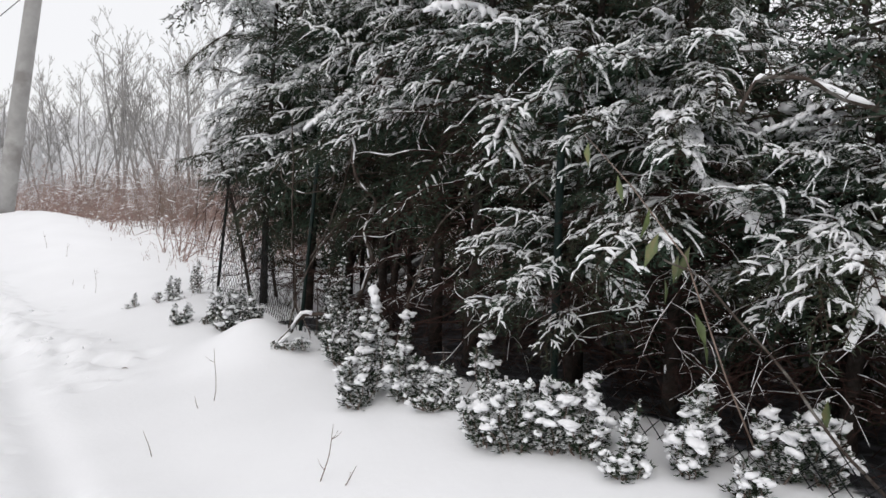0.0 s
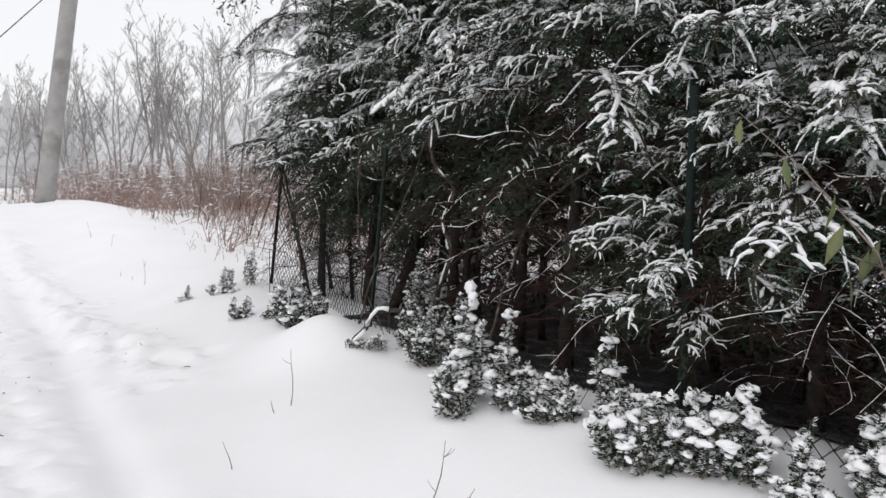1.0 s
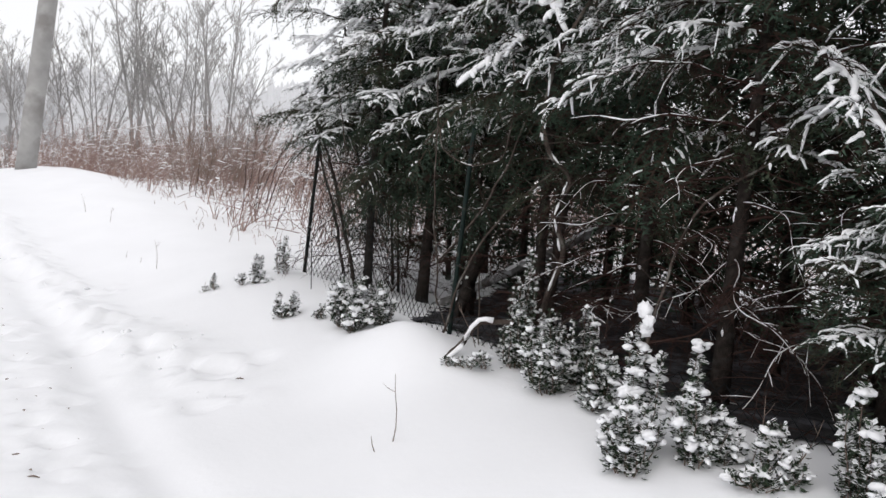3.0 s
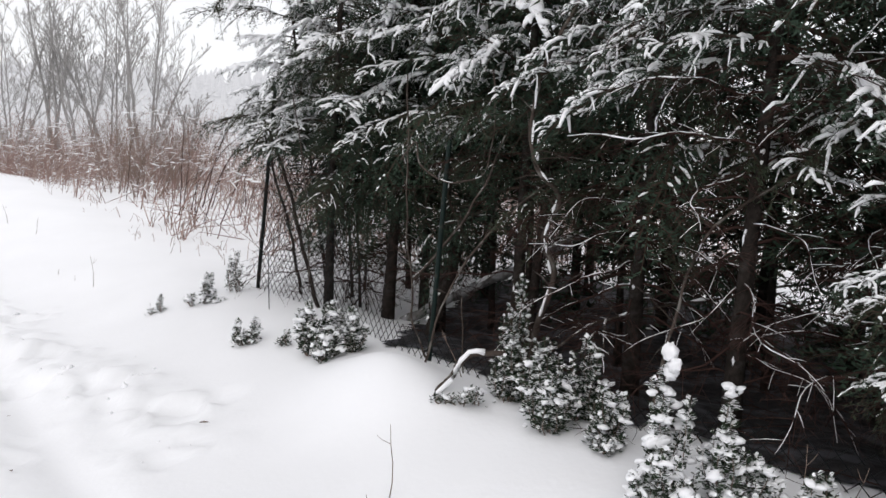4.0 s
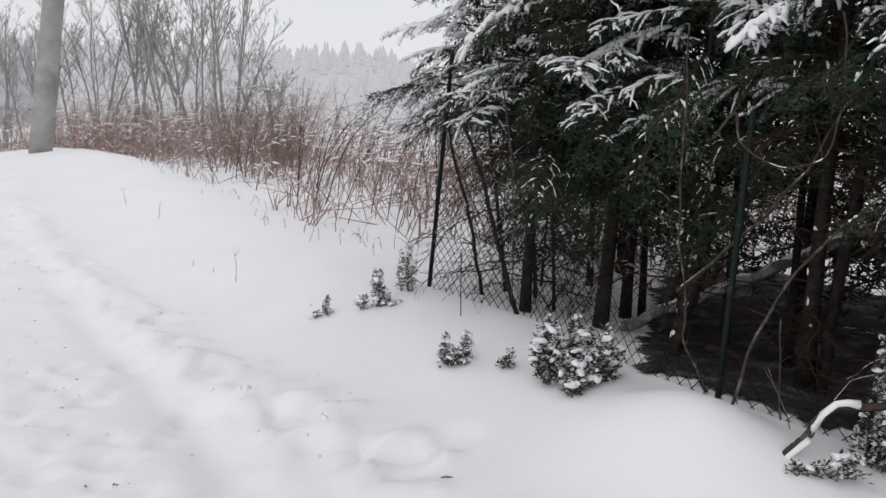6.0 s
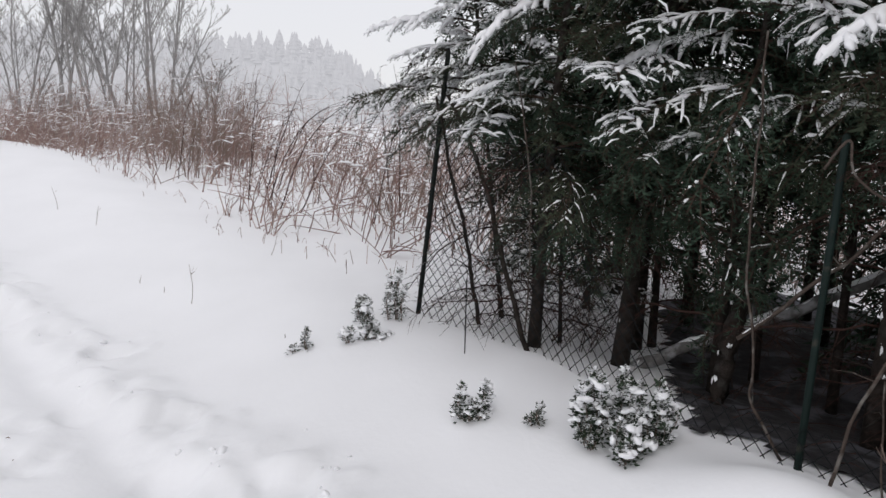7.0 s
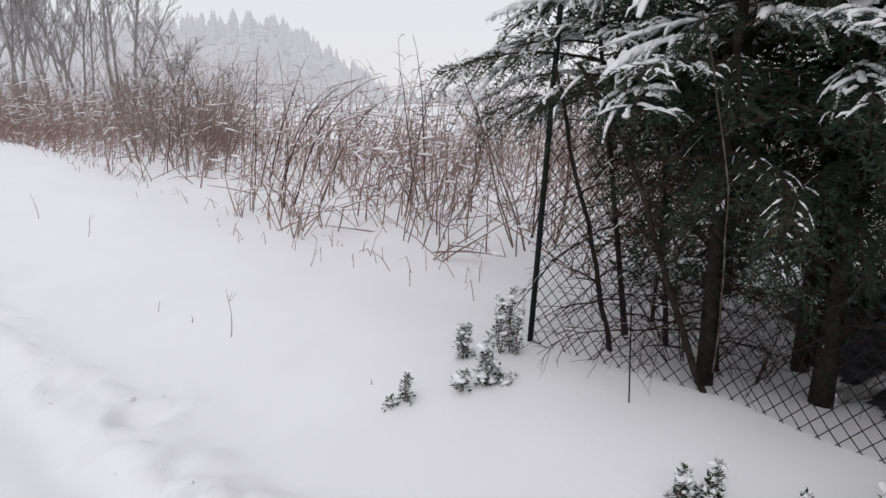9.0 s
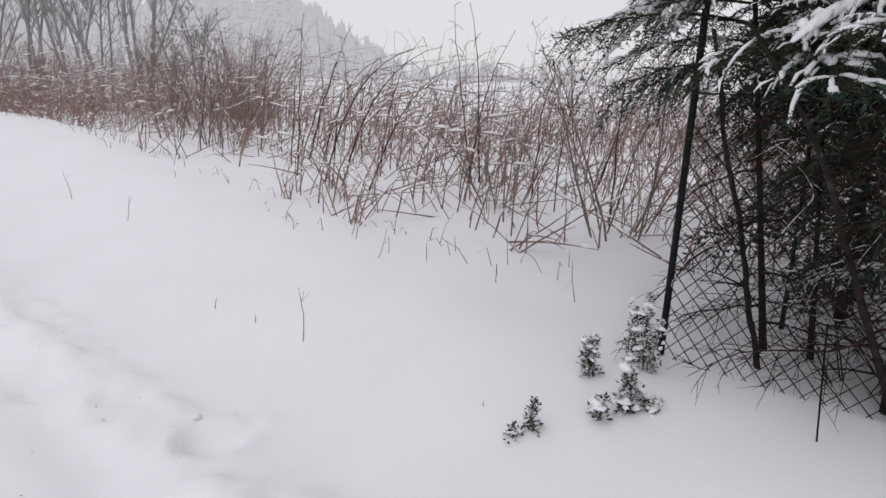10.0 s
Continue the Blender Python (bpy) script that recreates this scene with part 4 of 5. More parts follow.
for a, b in zip(crook, crook[1:]):
    for k in range(3):
        u0 = _r.random() * 0.7
        seg = [a.lerp(b, u0 + 0.1 * q) + Vector((-0.011, -0.013, 0.004)) - Vector((-0.80, 6.85, 0.15)) for q in range(4)]
        g.tube(seg, [_r.uniform(0.003, 0.005), _r.uniform(0.005, 0.010), _r.uniform(0.005, 0.010), _r.uniform(0.002, 0.005)], 6, 0)
part("snow_patch", g, crooked, mats=[M_CAP])["kind"] = "stuff"
limb("dead_tree", [(-0.62, 7.95, 0.1), (-0.60, 7.95, 0.8), (-0.55, 7.9, 1.6)], 0.04, 0.03, "dark bare trunk behind the fence", "dead tree", M_BARK, 0, 57, twigs=10)
VINE = "thin grey bare vine hanging from the conifers"
limb("vine", [(-1.58, 7.86, 2.2), (-1.56, 7.86, 1.64), (-1.55, 7.84, 1.12), (-1.50, 7.77, 0.66), (-1.50, 7.77, 0.51), (-1.45, 7.70, 0.38), (-1.31, 7.49, 0.12)], 0.0055, 0.008, VINE, "vine", M_BARK2, 0, 61, 5, 5)
limb("vine", [(-1.20, 7.26, 0.77), (-1.19, 7.24, 0.42), (-1.16, 7.19, 0.12)], 0.004, 0.006, VINE, "vine", M_BARK2, 0, 76, 5, 2)
limb("vine", [(-1.62, 7.2, 1.62), (-1.52, 7.2, 1.73), (-1.50, 7.18, 1.60), (-1.38, 7.15, 1.52), (-1.24, 7.15, 1.50), (-1.10, 7.2, 1.56), (-1.05, 7.2, 1.8), (-1.06, 7.25, 2.2)], 0.0055, 0.005, VINE, "vine", M_BARK2, 0.004, 62, 5, 3)
limb("vine", [(-2.52, 9.1, 2.1), (-2.40, 9.0, 1.5), (-2.36, 9.0, 1.0), (-2.34, 9.05, 0.45)], 0.005, 0.005, VINE, "vine", M_BARK2, 0, 63, 4, 2)
limb("vine", [(-1.5, 7.95, 0.75), (-1.28, 7.78, 1.05), (-1.19, 7.66, 1.20), (-1.11, 7.54, 1.37), (-1.05, 7.46, 1.50), (-0.95, 7.35, 1.8)], 0.011, 0.006, "slanting bare branch through the undergrowth", "branch", M_BARK2, 0.012, 64, 5, 8)
limb("vine", [(-1.25, 8.45, 1.12), (-0.95, 8.50, 1.22), (-0.553, 8.60, 1.45), (-0.1, 8.7, 1.58), (0.3, 8.75, 1.75)], 0.013, 0.009, "slanting bare branch through the undergrowth", "branch", M_BARK2, 0.004, 77, 5, 6)
limb("vine", [(-1.45, 7.2, 0.25), (-1.30, 7.2, 0.8), (-1.05, 7.15, 1.2), (-0.75, 7.05, 1.5)], 0.008, 0.006, VINE, "vine", M_BARK2, 0, 65, 5, 6)
limb("vine", [(0.25, 5.3, 1.9), (0.45, 5.2, 1.55), (0.75, 5.0, 1.2), (0.95, 4.7, 0.95)], 0.009, 0.005, "slanting bare branch through the undergrowth", "branch", M_BARK2, 0.006, 66, 5, 8)
limb("snowy_branch", [(-0.76, 7.0, 0.40), (-0.54, 6.91, 0.623), (-0.323, 6.93, 0.72), (-0.073, 7.0, 0.77), (0.2, 6.9, 0.85), (0.5, 6.8, 0.9)], 0.009, 0.006, "low bare branch with drooping snowy twigs", "branch", M_BARK2, 0.012, 78, 5, 12)
limb("snowy_branch", [(-0.36, 6.92, 0.71), (-0.41, 6.78, 0.66), (-0.43, 6.70, 0.56), (-0.44, 6.68, 0.48)], 0.006, 0.003, "drooping snowy side twig of a bare branch", "branch", M_BARK2, 0.016, 79, 5, 5)
limb("vine", [(-0.4, 5.9, 0.4), (-0.3, 6.0, 0.9), (-0.1, 6.1, 1.35), (0.35, 6.0, 1.7)], 0.009, 0.006, "slanting bare branch through the undergrowth", "branch", M_BARK2, 0.008, 67, 5, 10)
SNOWLIMB = "bare branch bowed under a thick ridge of snow"
limb("snowy_branch", [(2.6, 4.2, 1.72), (2.1, 4.08, 1.82), (1.75, 4.0, 1.87), (1.4, 3.98, 2.0), (1.2, 3.96, 2.0), (1.12, 3.95, 1.86)], 0.012, 0.007, SNOWLIMB, "branch", M_BARK2, 0.032, 68, 6, 34, "snow-bowed branches")
limb("snowy_branch", [(2.6, 4.9, 2.1), (2.0, 4.7, 2.25), (1.6, 4.6, 2.25), (1.2, 4.5, 2.2)], 0.012, 0.007, SNOWLIMB, "branch", M_BARK2, 0.032, 69, 6, 34, "snow-bowed branches")
limb("snowy_branch", [(2.2, 4.0, 2.2), (1.9, 4.1, 2.5), (1.7, 4.2, 2.9), (1.75, 4.3, 3.3)], 0.014, 0.005, "bare upright branch with snow in its forks", "branch", M_BARK2, 0.02, 71, 6, 22, "snow-bowed branches")
limb("snowy_branch", [(2.6, 4.4, 1.9), (2.3, 4.3, 2.4), (2.2, 4.3, 3.0)], 0.014, 0.005, "bare upright branch with snow in its forks", "branch", M_BARK2, 0.02, 72, 6, 22, "snow-bowed branches")
limb("snowy_branch", [(1.75, 3.75, 0.32), (1.5, 3.72, 0.55), (1.32, 3.8, 0.8), (1.05, 3.95, 1.12), (0.86, 4.0, 1.25)], 0.008, 0.004, "thin bare branch slanting over the shrubs", "branch", M_BARK2, 0.004, 73, 5, 5)

# broad evergreen leaves on a slender shoot
shoot = thing("laurel_shoot", (1.0, 4.0, 0.3), "slender laurel shoot with drooping olive-green leaves", "shrub")
g = Geo()
sp = [Vector(p) for p in ((0.35, 0.0, 0.0), (0.15, 0.02, 0.45), (-0.05, 0.0, 0.95), (-0.25, 0.2, 1.25), (-0.42, 0.5, 1.5))]
g.tube(sp, [0.005, 0.0045, 0.004, 0.003, 0.002], 5, 0)
part("stem", g, shoot, mats=[M_STEM])
_r = random.Random(90)
for q in ((-0.40, 0.48, 1.46), (-0.21, 0.0, 1.16), (-0.16, 0.03, 1.05), (-0.08, 0.0, 0.96), (-0.12, 0.05, 0.86), (0.0, 0.0, 0.72), (0.03, -0.02, 0.62), (0.48, -0.2, 0.42), (-0.02, 0.05, 1.0), (-0.30, 0.25, 1.3)):
    g = Geo()
    a = _r.uniform(0, 6.283)
    d = Vector((0.35 * math.cos(a), 0.35 * math.sin(a), -1)).normalized()
    side = d.cross(Vector((math.sin(a), 0.6, 0.2))).normalized()
    g.leaf(Vector((0, 0, 0)), d, side, _r.uniform(0.12, 0.17), _r.uniform(0.04, 0.055), 0, 0.2)
    part("leaf", g, shoot, at=Matrix.Translation(q), mats=[M_LEAF])


def dry_stem(x, y, h, lean, seed, forks=2, r=0.003):
    rnd = random.Random(seed)
    t = thing("dry_stem", (x, y, ground_z(x, y) - 0.02), "thin dry weed stem sticking out of the snow", "weed", "dry weed stems")
    g = Geo()
    p = [Vector((lean[0] * h * u + 0.03 * h * math.sin(5 * u + seed), lean[1] * h * u, h * u)) for u in (0, 0.25, 0.5, 0.75, 1.0)]
    g.tube(p, [r, r * 0.9, r * 0.8, r * 0.6, r * 0.4], 4, 0)
    for i in range(forks):
        k = rnd.randrange(1, 4)
        d = Vector((rnd.uniform(-1, 1), rnd.uniform(-0.5, 0.5), rnd.uniform(0.3, 0.9))).normalized()
        g.tube([p[k], p[k] + d * h * 0.12, p[k] + d * h * 0.2 + Vector((0, 0, 0.01))], [r * 0.6, r * 0.5, r * 0.3], 3, 0)
    part("stem", g, t, mats=[M_STEM])


for x, y, h, lean, fk in ((-1.64, 5.92, 0.38, (0.02, 0), 1), (-1.72, 5.85, 0.10, (-0.3, 0), 0), (-1.76, 5.17, 0.17, (-0.3, 0), 0), (-0.64, 4.45, 0.30, (0.2, 0.1), 3), (-0.52, 4.35, 0.12, (0.6, 0.1), 2),
                          (-4.87, 10.96, 0.36, (-0.05, 0), 2), (-5.50, 11.58, 0.10, (0.1, 0), 0), (-5.2, 11.3, 0.08, (0, 0), 0), (-3.95, 9.9, 0.05, (0.1, 0), 0), (-0.10, 5.15, 0.34, (0.1, 0), 1), (0.05, 5.1, 0.25, (0.4, 0), 1),
                          (-4.4, 12.2, 0.25, (0.3, 0), 1), (-6.6, 13.5, 0.25, (0.2, 0), 2), (-7.3, 14.2, 0.3, (-0.2, 0), 2), (-1.2, 7.05, 0.32, (-0.4, 0), 2)):
    dry_stem(x, y, h, lean, int(abs(x * 91 + y * 37)), fk)
for x, y in ((-2.78, 7.12), (-3.35, 5.6), (-3.6, 5.9)):
    g = Geo()
    g.tube([(-0.03, 0, 0.004), (0, 0.004, 0.008), (0.035, -0.004, 0.005)], [0.003, 0.005, 0.002], 5, 0)
    ob = new("fallen_twig", g.mesh("fallen_twig", [M_STEM]))
    ob.location = (x, y, ground_z(x, y))
    tagged(ob, "short dark twig lying on the snow", "twig")


# ---- thicket of dry canes ----
EDGE = ((-18.0, 25.0), (-13.0, 23.0), (-11.2, 21.5), (-9.0, 19.2), (-7.2, 16.8), (-6.0, 15.2), (-5.0, 13.9), (-4.0, 12.9), (-3.2, 12.1), (-2.6, 11.7), (-1.5, 11.7), (3.0, 11.6), (8.0, 12.0))


def edge_y(x):
    for (a, b), (c, d) in zip(EDGE, EDGE[1:]):
        if a <= x <= c:
            return b + (d - b) * (x - a) / (c - a)
    return EDGE[0][1] if x < EDGE[0][0] else EDGE[-1][1]


rnd = random.Random(33)
canes, caps = Geo(), Geo()
for i in range(4700):
    # tufts at the near edge, an even tangle behind
    if i % 7 == 0:
        tx, tb = rnd.uniform(-16.5, 4.5), 11.0 * rnd.random() ** 0.95 - 0.2
    loose = 0.09 if tb < 1.2 else 0.4
    tall = (0.8 + 1.2 * smooth(0.4, 4.0, tb)) * (1.0 if tx < -6.3 else 0.8)
    x, back = tx + rnd.gauss(0, loose), tb + rnd.gauss(0, loose)
    y = edge_y(x) + back + 0.3 * math.sin(x * 2.1)
    if x > -6.3 and rnd.random() < 0.3:
        continue
    p, r = Vector((x, y, ground_z(x, y) - 0.03)), rnd.uniform(0.0035, 0.0085) * (1.0 if x < -6.3 else 1.25)
    kind, q = rnd.random(), rnd.random()
    az = rnd.gauss(0.1, 0.8) if q < 0.5 else rnd.uniform(0, 6.283)
    pts, a, n = [p.copy()], abs(rnd.gauss(0.26, 0.34)), 6
    if kind < 0.30:
        # standing, leaning a little
        h, turn = rnd.uniform(0.4, 1.3) * tall, rnd.uniform(0.0, 0.5)
    elif kind < 0.66:
        # snapped over: a stub, then a long fallen length
        h, turn = rnd.uniform(0.6, 1.5) * tall, 0.0
    elif kind < 0.86:
        # flattened, reaching out of the snow at a low angle
        h, a, turn = rnd.uniform(0.5, 1.3), rnd.uniform(0.8, 1.45), rnd.uniform(-0.2, 0.2)
    else:
        # arching over under its own weight
        h, turn = rnd.uniform(1.2, 2.1), rnd.uniform(1.1, 2.1)
    brk = rnd.randrange(2, 4)
    for k in range(1, n):
        e = a + turn * (k / (n - 1)) ** 1.6
        if 0.30 <= kind < 0.66 and k > brk:
            e = a + 0.75 + 0.8 * q + 0.12 * (k - brk)
        p = p + Vector((math.sin(e) * math.cos(az), math.sin(e) * math.sin(az), math.cos(e))) * (h / (n - 1)) + Vector((rnd.gauss(0, 0.008), rnd.gauss(0, 0.008), 0))
        p.z = max(p.z, pts[0].z + 0.02)
        pts.append(p.copy())
    mat = 0 if rnd.random() < 0.62 else 1
    canes.tube(pts, [r, r * 0.95, r * 0.85, r * 0.7, r * 0.55, r * 0.3], 3, mat, False)
    for k in range(rnd.randrange(0, 4)):
        w = pts[rnd.randrange(2, 6)]
        d = Vector((rnd.uniform(-1, 1), rnd.uniform(-1, 1), rnd.uniform(-0.2, 0.9))).normalized()
        l2 = rnd.uniform(0.1, 0.38)
        canes.tube([w, w + d * l2 * 0.5 + Vector((0, 0, 0.02)), w + d * l2 + Vector((0, 0, -0.15 * l2))], [r * 0.5, r * 0.38, r * 0.2], 3, mat, False)
    for k in range(n - 1):
        flat = 1 - abs((pts[k + 1] - pts[k]).normalized().z)
        if rnd.random() < 0.14 + 0.42 * flat:
            u = rnd.uniform(0, 0.4)
            caps.lump([pts[k].lerp(pts[k + 1], u), pts[k].lerp(pts[k + 1], u + 0.3), pts[k].lerp(pts[k + 1], u + 0.55)], r * 1.7, r * 2.6, rnd, 0, r * 0.8)
for i in range(150):
    # short stubble in front
    x = rnd.uniform(-12.5, -2.9)
    y = edge_y(x) - 1.1 * rnd.random() ** 2 + 0.1
    p, h, az = Vector((x, y, ground_z(x, y) - 0.02)), rnd.uniform(0.06, 0.30), rnd.uniform(0, 6.283)
    lx, ly = math.cos(az) * rnd.uniform(0.1, 1.0), math.sin(az) * 0.4
    canes.tube([p, p + Vector((lx * 0.4, ly * 0.4, 0.6)) * h, p + Vector((lx, ly, rnd.uniform(0.3, 1.0))) * h], [0.004, 0.003, 0.0015], 3, 0, False)
tagged(new("cane_thicket", canes.mesh("cane_thicket", [M_CANE, M_CANE2])), "dense thicket of reddish-brown dry canes leaning out of the snow", "dry canes", kind="stuff")
tagged(new("cane_snow", caps.mesh("cane_snow", [M_CAP])), "streaks of snow caught on the dry canes", "snow", kind="stuff")


def tall_weed(x, y, h, seed, lean=0.1, curl=0.6, az=0.0, tassel=6, r=0.010):
    """A tall dry stalk bending towards az, with thin side twigs near its tip."""
    rr = random.Random(seed)
    t = thing("tall_weed", (x, y, ground_z(x, y) - 0.03), "tall dry weed with drooping bent tip above the thicket", "weed", "tall dry weeds")
    g = Geo()
    p, pts = Vector((0, 0, 0)), []
    for k in range(11):
        pts.append(p.copy())
        a = lean + curl * (k / 10) ** 2.2 * 2.4
        p = p + Vector((math.sin(a) * math.cos(az) + rr.gauss(0, 0.05), math.sin(a) * math.sin(az) + rr.gauss(0, 0.05), math.cos(a))) * (h / 10)
    g.tube(pts, [r * (1 - 0.8 * k / 10) for k in range(11)], 5, 0)
    part("stem", g, t, mats=[M_DEAD])
    tw = Geo()
    for k in range(tassel):
        q = pts[rr.randrange(6, 11)]
        d = Vector((rr.uniform(-1, 1), rr.uniform(-1, 1), rr.uniform(-0.9, 0.7))).normalized()
        ln = rr.uniform(0.1, 0.32)
        tw.tube([q, q + d * ln * 0.5, q + d * ln - Vector((0, 0, 0.2 * ln))], [0.004, 0.003, 0.0015], 3, 0)
    if tassel:
        part("twig_growth", tw, t, mats=[M_DEAD])["kind"] = "stuff"


# the broken leaning stalk with a ragged head, and the two bowed over beside it
tall_weed(-5.25, 17.4, 1.75, 600, 0.28, 0.05, 0.0, 14, 0.014)
tall_weed(-5.05, 17.3, 1.9, 601, 0.25, 0.55, 0.0, 4)
tall_weed(-4.95, 15.6, 2.0, 602, 0.28, 0.50, 0.05, 3, 0.012)
tall_weed(-4.75, 15.4, 2.1, 603, 0.30, 0.52, 0.0, 4, 0.012)
tall_weed(-4.45, 15.2, 1.9, 604, 0.34, 0.50, 0.1, 3)
tall_weed(-3.05, 16.0, 2.2, 605, 0.02, 0.06, 3.1, 7, 0.013)
tall_weed(-3.15, 15.9, 2.15, 606, -0.16, 0.05, 0.0, 5, 0.011)
tall_weed(-2.55, 15.2, 2.0, 607, 0.06, 0.3, 0.2, 6)
tall_weed(-5.3, 16.0, 1.95, 608, 0.03, 0.05, 0.4, 3)
_r = random.Random(61)
for i in range(14):
    x = _r.uniform(-7.5, -1.0)
    tall_weed(x, edge_y(x) + _r.uniform(1.0, 4.5), _r.uniform(1.3, 1.95), 620 + i, _r.uniform(0.0, 0.35), _r.uniform(0.1, 0.6), _r.gauss(0, 0.6), _r.randrange(2, 7), _r.uniform(0.007, 0.011))


# ---- pole and cable ----
POLE = (-11.73, 20.30, ground_z(-11.73, 20.30))
pole = thing("utility_pole", (POLE[0], POLE[1], POLE[2] - 0.1), "weathered grey utility pole leaning slightly beside the lane", "utility pole")
g = Geo()
g.tube([(0.137 * (z - 0.1), 0.0, z) for z in (0, 0.6, 1.5, 3, 5, 7, 8.6)], [0.232, 0.226, 0.22, 0.21, 0.196, 0.178, 0.165], 20, 0)
part("shaft", g, pole, mats=[M_CONC])
g = Geo()
g.tube([(0.137 * 6.1, -0.30, 6.2), (0.137 * 6.1, 0.30, 6.2)], 0.03, 6, 0)
part("bracket", g, pole, mats=[M_POST])
g = Geo()
WIRE_FOOT = (-7.12, 6.66, ground_z(-7.12, 6.66) - 0.05)
WIRE_TOP = Vector((POLE[0] + 0.137 * 5.6, POLE[1] - 0.15, POLE[2] + 5.6))
g.tube([WIRE_TOP.lerp(Vector(WIRE_FOOT), u) for u in (0, 0.25, 0.5, 0.75, 1.0)], 0.011, 5, 0)
ob = new("guy_wire", g.mesh("guy_wire", [M_CABLE]))
tagged(ob, "thin dark guy wire slanting from the pole to the ground", "wire")


# ---- bare trees beyond the thicket ----
def make_bare(seed, h, stems, forks=(15, 6, 3), mats=(M_FARTREE, M_FARTWIG), thick=1.0, spread=0.12, rise=0.55, start=0.3):
    """A bare tree: steep stems from one stool, limbs and twigs sweeping upwards. rise: how far limbs keep to the stem's line."""
    rr = random.Random(seed)
    big, small = Geo(), Geo()

    def grow(p, d, ln, r, level):
        n = 7 if level == 0 else 5 if level == 1 else 3
        pts, q, dd = [], p.copy(), d.copy()
        for k in range(n):
            pts.append(q.copy())
            bend = 0.075 if level == 0 else 0.16
            dd = (dd + Vector((rr.gauss(0, bend), rr.gauss(0, bend), 0.03 if level == 0 else 0.13 * rise))).normalized()
            q = q + dd * (ln / (n - 1))
        (big if level == 0 else small).tube(pts, [max(0.0085 * thick, r * (1 - 0.72 * k / (n - 1))) for k in range(n)], 6 if level == 0 else 3, 0, False)
        if level < 3:
            for k in range(forks[level]):
                u = rr.uniform(start if level == 0 else 0.2, 0.98)
                i = min(int(u * (n - 1)), n - 2)
                b = pts[i].lerp(pts[i + 1], u * (n - 1) - i)
                a = rr.uniform(0, 6.283)
                o = Vector((math.cos(a), math.sin(a), rr.uniform(0.1, 0.6))).normalized()
                along_d = (pts[i + 1] - pts[i]).normalized()
                grow(b, (along_d * rise + o * rr.uniform(0.3, 0.6)).normalized(), ln * rr.uniform(0.22, 0.42) * (1.15 - 0.5 * u), r * (0.42 if level else 0.38) * (1.1 - 0.5 * u), level + 1)

    for i in range(stems):
        a = i * 6.283 / stems + rr.uniform(-0.5, 0.5)
        k = spread * rr.uniform(0.4, 1.3)
        grow(Vector((0.22 * math.cos(a), 0.22 * math.sin(a), -0.1)), Vector((k * math.cos(a), k * math.sin(a), 1)).normalized(), h * rr.uniform(0.75, 1.0), rr.uniform(0.05, 0.08) * thick, 0)
    return big.mesh("trunk", [mats[0]]), small.mesh("crown", [mats[1]])


BARE = [make_bare(700, 8.0, 2, spread=0.1), make_bare(701, 8.0, 3, spread=0.17), make_bare(702, 8.0, 2, spread=0.16), make_bare(703, 8.0, 3, spread=0.2)]
APPLE = make_bare(705, 3.6, 3, (14, 6, 3), spread=0.3, rise=0.3, start=0.25)
LOW = [make_bare(710, 3.0, 6, (8, 5, 2), thick=0.5, spread=0.3), make_bare(711, 2.6, 7, (8, 5, 2), thick=0.5, spread=0.35)]
rr = random.Random(12)


def bare_tree(x, y, meshes, k, label, group):
    t = thing("bare_tree", (x, y, ground_z(x, y)), label, "tree", group, turn=rr.uniform(0, 360))
    m = Matrix.Diagonal((k, k, k, 1))
    part("trunk", meshes[0], t, at=m)
    part("crown", meshes[1], t, at=m)


for i, (x, y, h) in enumerate(((-17.0, 39.0, 9.3), (-15.8, 39.0, 9.2), (-14.6, 39.5, 9.1), (-13.0, 38.5, 9.6), (-18.2, 41.5, 8.8), (-16.3, 43.0, 8.8), (-14.0, 43.5, 8.6), (-19.6, 40.5, 7.3), (-20.9, 40.5, 7.2), (-22.3, 41.0, 7.2), (-23.9, 42.0, 7.4), (-25.8, 43.0, 7.0), (-28.5, 45.0, 7.3), (-31.5, 47.0, 7.6), (-21.5, 45.0, 7.6), (-35.0, 50.0, 7.8))):
    bare_tree(x, y, BARE[i % 4], h / 8.2, "bare multi-stemmed grey tree beyond the thicket", "bare trees")
bare_tree(-11.0, 38.5, APPLE, 1.25, "low spreading bare fruit tree beyond the thicket", "bare trees")
for i in range(12):
    x = -29 + 18 * (i / 11) + rr.uniform(-0.4, 0.4)
    bare_tree(x, 36 + rr.uniform(-2, 2) - 0.2 * (x + 17), LOW[i % 2], rr.uniform(0.6, 0.95), "low bare grey bush among the trees", "bare bushes")

UNDER = make_bare(731, 2.0, 9, (9, 5, 2), (M_TWIG, M_TWIG), 0.14, 0.7, 0.3, 0.1)
BUSH = [make_bare(720, 2.1, 8, (10, 5, 2), (M_STEM, M_STEM), 0.16, 0.55, 0.35, 0.1), make_bare(721, 1.9, 9, (10, 5, 2), (M_STEM, M_STEM), 0.16, 0.6, 0.35, 0.1)]
for i, (x, y, k) in enumerate(((-2.2, 13.2, 0.95), (-1.2, 12.6, 1.0), (-0.2, 13.4, 1.05), (-3.0, 14.6, 0.85), (0.9, 12.8, 1.0))):
    t = thing("bare_bush", (x, y, ground_z(x, y)), "twiggy leafless brown bush behind the fence corner", "bush", "leafless bushes", turn=rr.uniform(0, 360))
    m = Matrix.Diagonal((k, k, k, 1))
    part("trunk", BUSH[i % 2][0], t, at=m)
    part("crown", BUSH[i % 2][1], t, at=m)

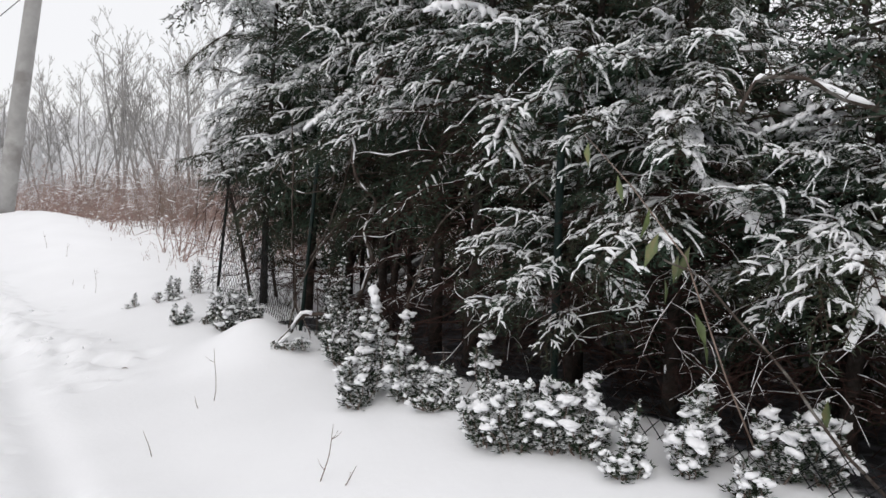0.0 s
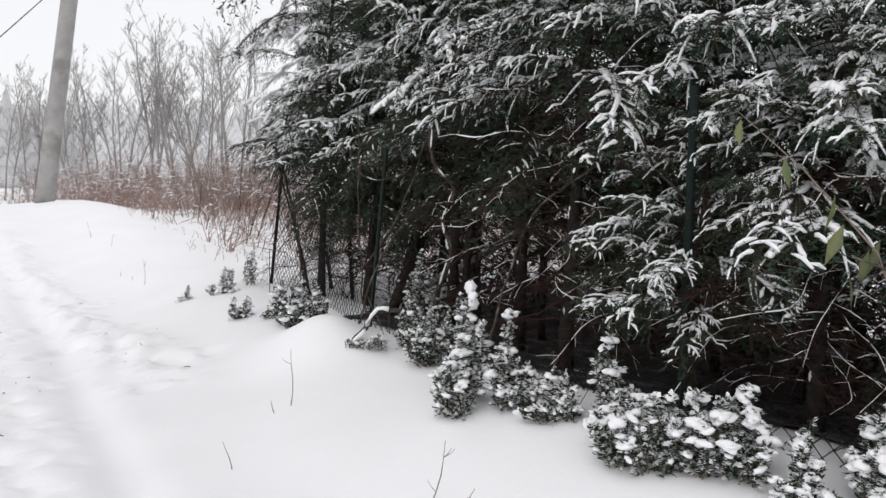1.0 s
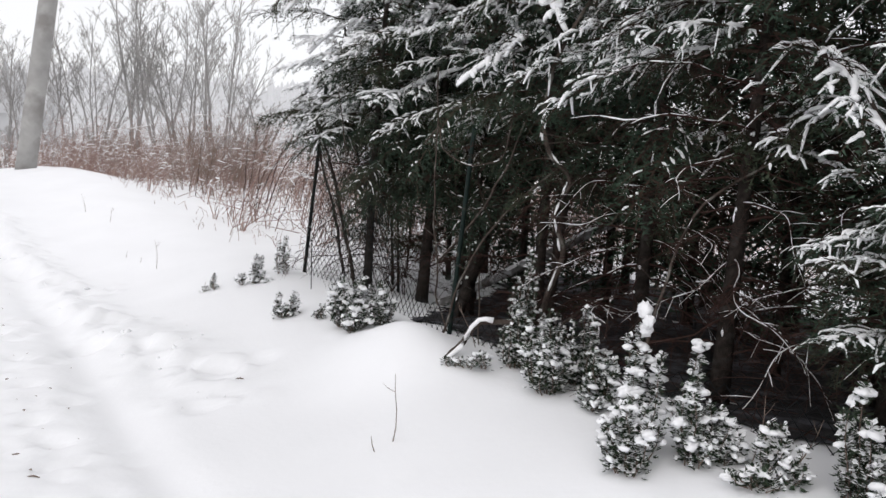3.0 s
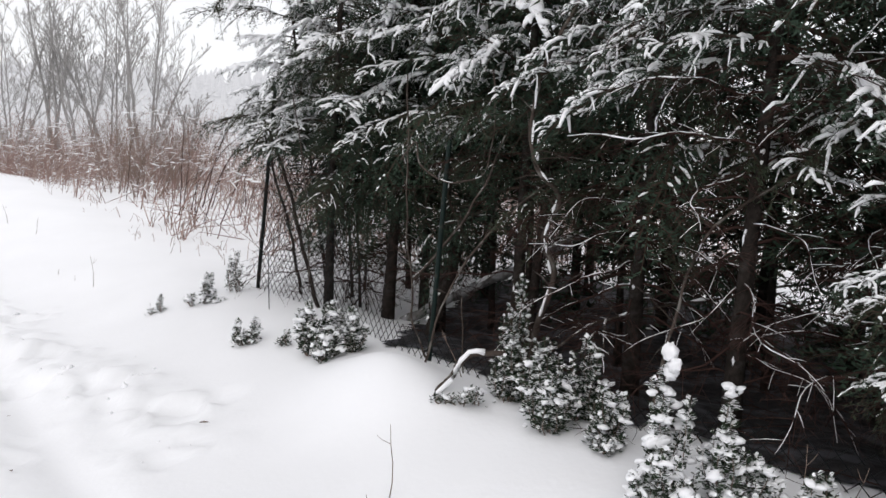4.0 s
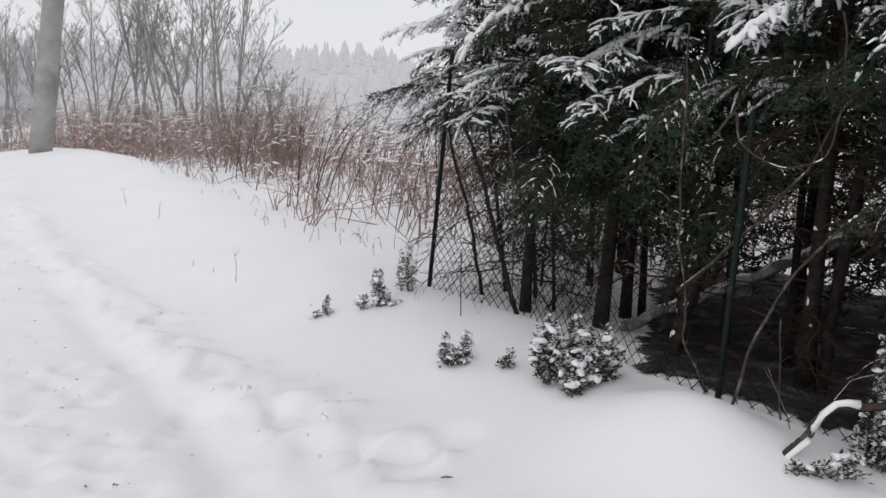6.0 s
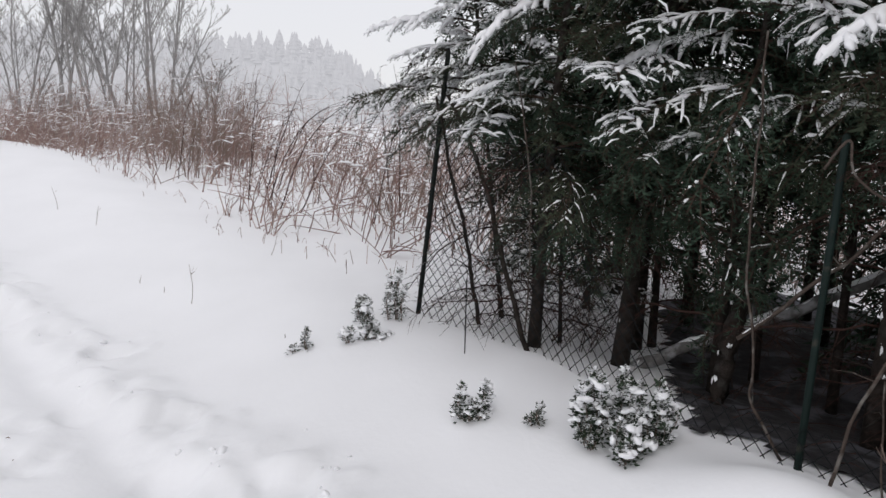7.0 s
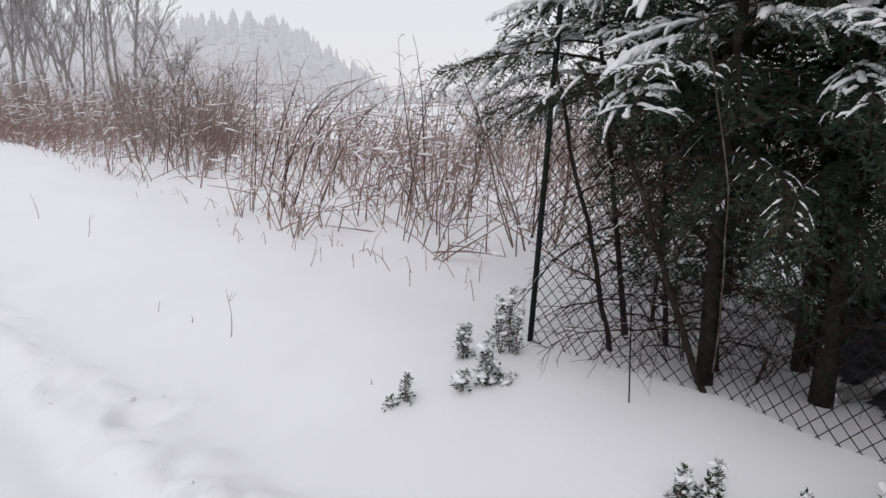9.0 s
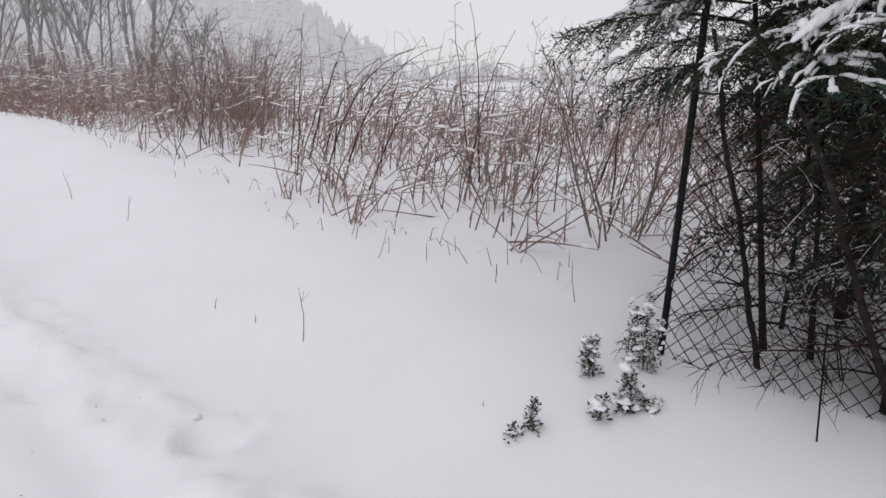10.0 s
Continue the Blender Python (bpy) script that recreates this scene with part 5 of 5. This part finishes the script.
for x, y, k in ((-2.10, 9.85, 0.42), (-1.85, 9.65, 0.42)):
    t = thing("bare_bush", (x, y, ground_z(x, y)), "low tangled leafless undergrowth behind the wire mesh", "bush", "leafless bushes", turn=rr.uniform(0, 360))
    m = Matrix.Diagonal((k, k, k, 1))
    part("trunk", UNDER[0], t, at=m)
    part("crown", UNDER[1], t, at=m)
_r = random.Random(83)
for i in range(11):
    x = _r.uniform(-14.0, -6.0)
    y = edge_y(x) + _r.uniform(1.8, 7.0)
    t = thing("bare_bush", (x, y, ground_z(x, y)), "twiggy leafless brown bush standing in the cane thicket", "bush", "leafless bushes", turn=_r.uniform(0, 360))
    m = Matrix.Diagonal((1.0, 1.0, 1.0, 1)) * _r.uniform(0.8, 1.15)
    m[3][3] = 1.0
    part("trunk", BUSH[i % 2][0], t, at=m)
    part("crown", BUSH[i % 2][1], t, at=m)

# ---- far wood and hill ----
g = Geo()


def cone_tree(gg, x, y, z, h, r, rnd2, mat=0):
    n = 5
    for k in range(n):
        z0, z1 = z + h * (0.10 + 0.17 * k), z + h * (0.10 + 0.17 * k + 0.30)
        rk = r * (1 - k / n * 0.8)
        base = len(gg.v)
        for j in range(7):
            a = j * 6.283 / 7 + k
            q = rk * rnd2.uniform(0.7, 1.2)
            gg.v.append((x + q * math.cos(a), y + q * math.sin(a), z0 - 0.03 * h * rnd2.random()))
        gg.v.append((x, y, min(z1, z + h)))
        for j in range(7):
            gg.f.append((base + j, base + (j + 1) % 7, base + 7))
            gg.m.append(mat)


mid = Geo()
for i in range(150):
    x = rr.uniform(-125, -55)
    y = 102 + rr.uniform(-8, 14) - 0.25 * (x + 80)
    cone_tree(mid, x, y, -0.3, rr.uniform(8.5, 13.5), rr.uniform(1.4, 2.4), rr)
tagged(new("far_conifers", mid.mesh("far_conifers", [M_MIDWOOD], False)), "conifers standing far across the field, paled by painted haze", "trees", kind="stuff")


def hill_z(x, y):
    u = smooth(20, -42, x) * smooth(215, 330, y)
    return -1.5 + u * (27 + 4 * noise.noise((x * 0.02, y * 0.02, 1))) + smooth(250, 420, y) * 4


hx, hy = np.linspace(-420, 320, 75), np.linspace(205, 460, 24)
hg = Geo()
hg.v = [(float(x), float(y), hill_z(x, y)) for y in hy for x in hx]
hg.f = [(j * 75 + i, j * 75 + i + 1, (j + 1) * 75 + i + 1, (j + 1) * 75 + i) for j in range(23) for i in range(74)]
hg.m = [0] * len(hg.f)
tagged(new("backdrop_hill", hg.mesh("backdrop_hill", [M_HILL])), "snowy wooded hillside in the distance, haze in its colour and glow", "hill", kind="structure")
fw = Geo()
for i in range(1500):
    x, y = rr.uniform(-260, 60), rr.uniform(225, 345)
    z = hill_z(x, y)
    if z < 1.5 and rr.random() < 0.8:
        continue
    cone_tree(fw, x, y, z, rr.uniform(4, 9), rr.uniform(1.5, 2.6), rr)
tagged(new("far_wood", fw.mesh("far_wood", [M_FARWOOD], False)), "conifer wood covering the far hill, haze in its colour and glow", "forest", kind="stuff")
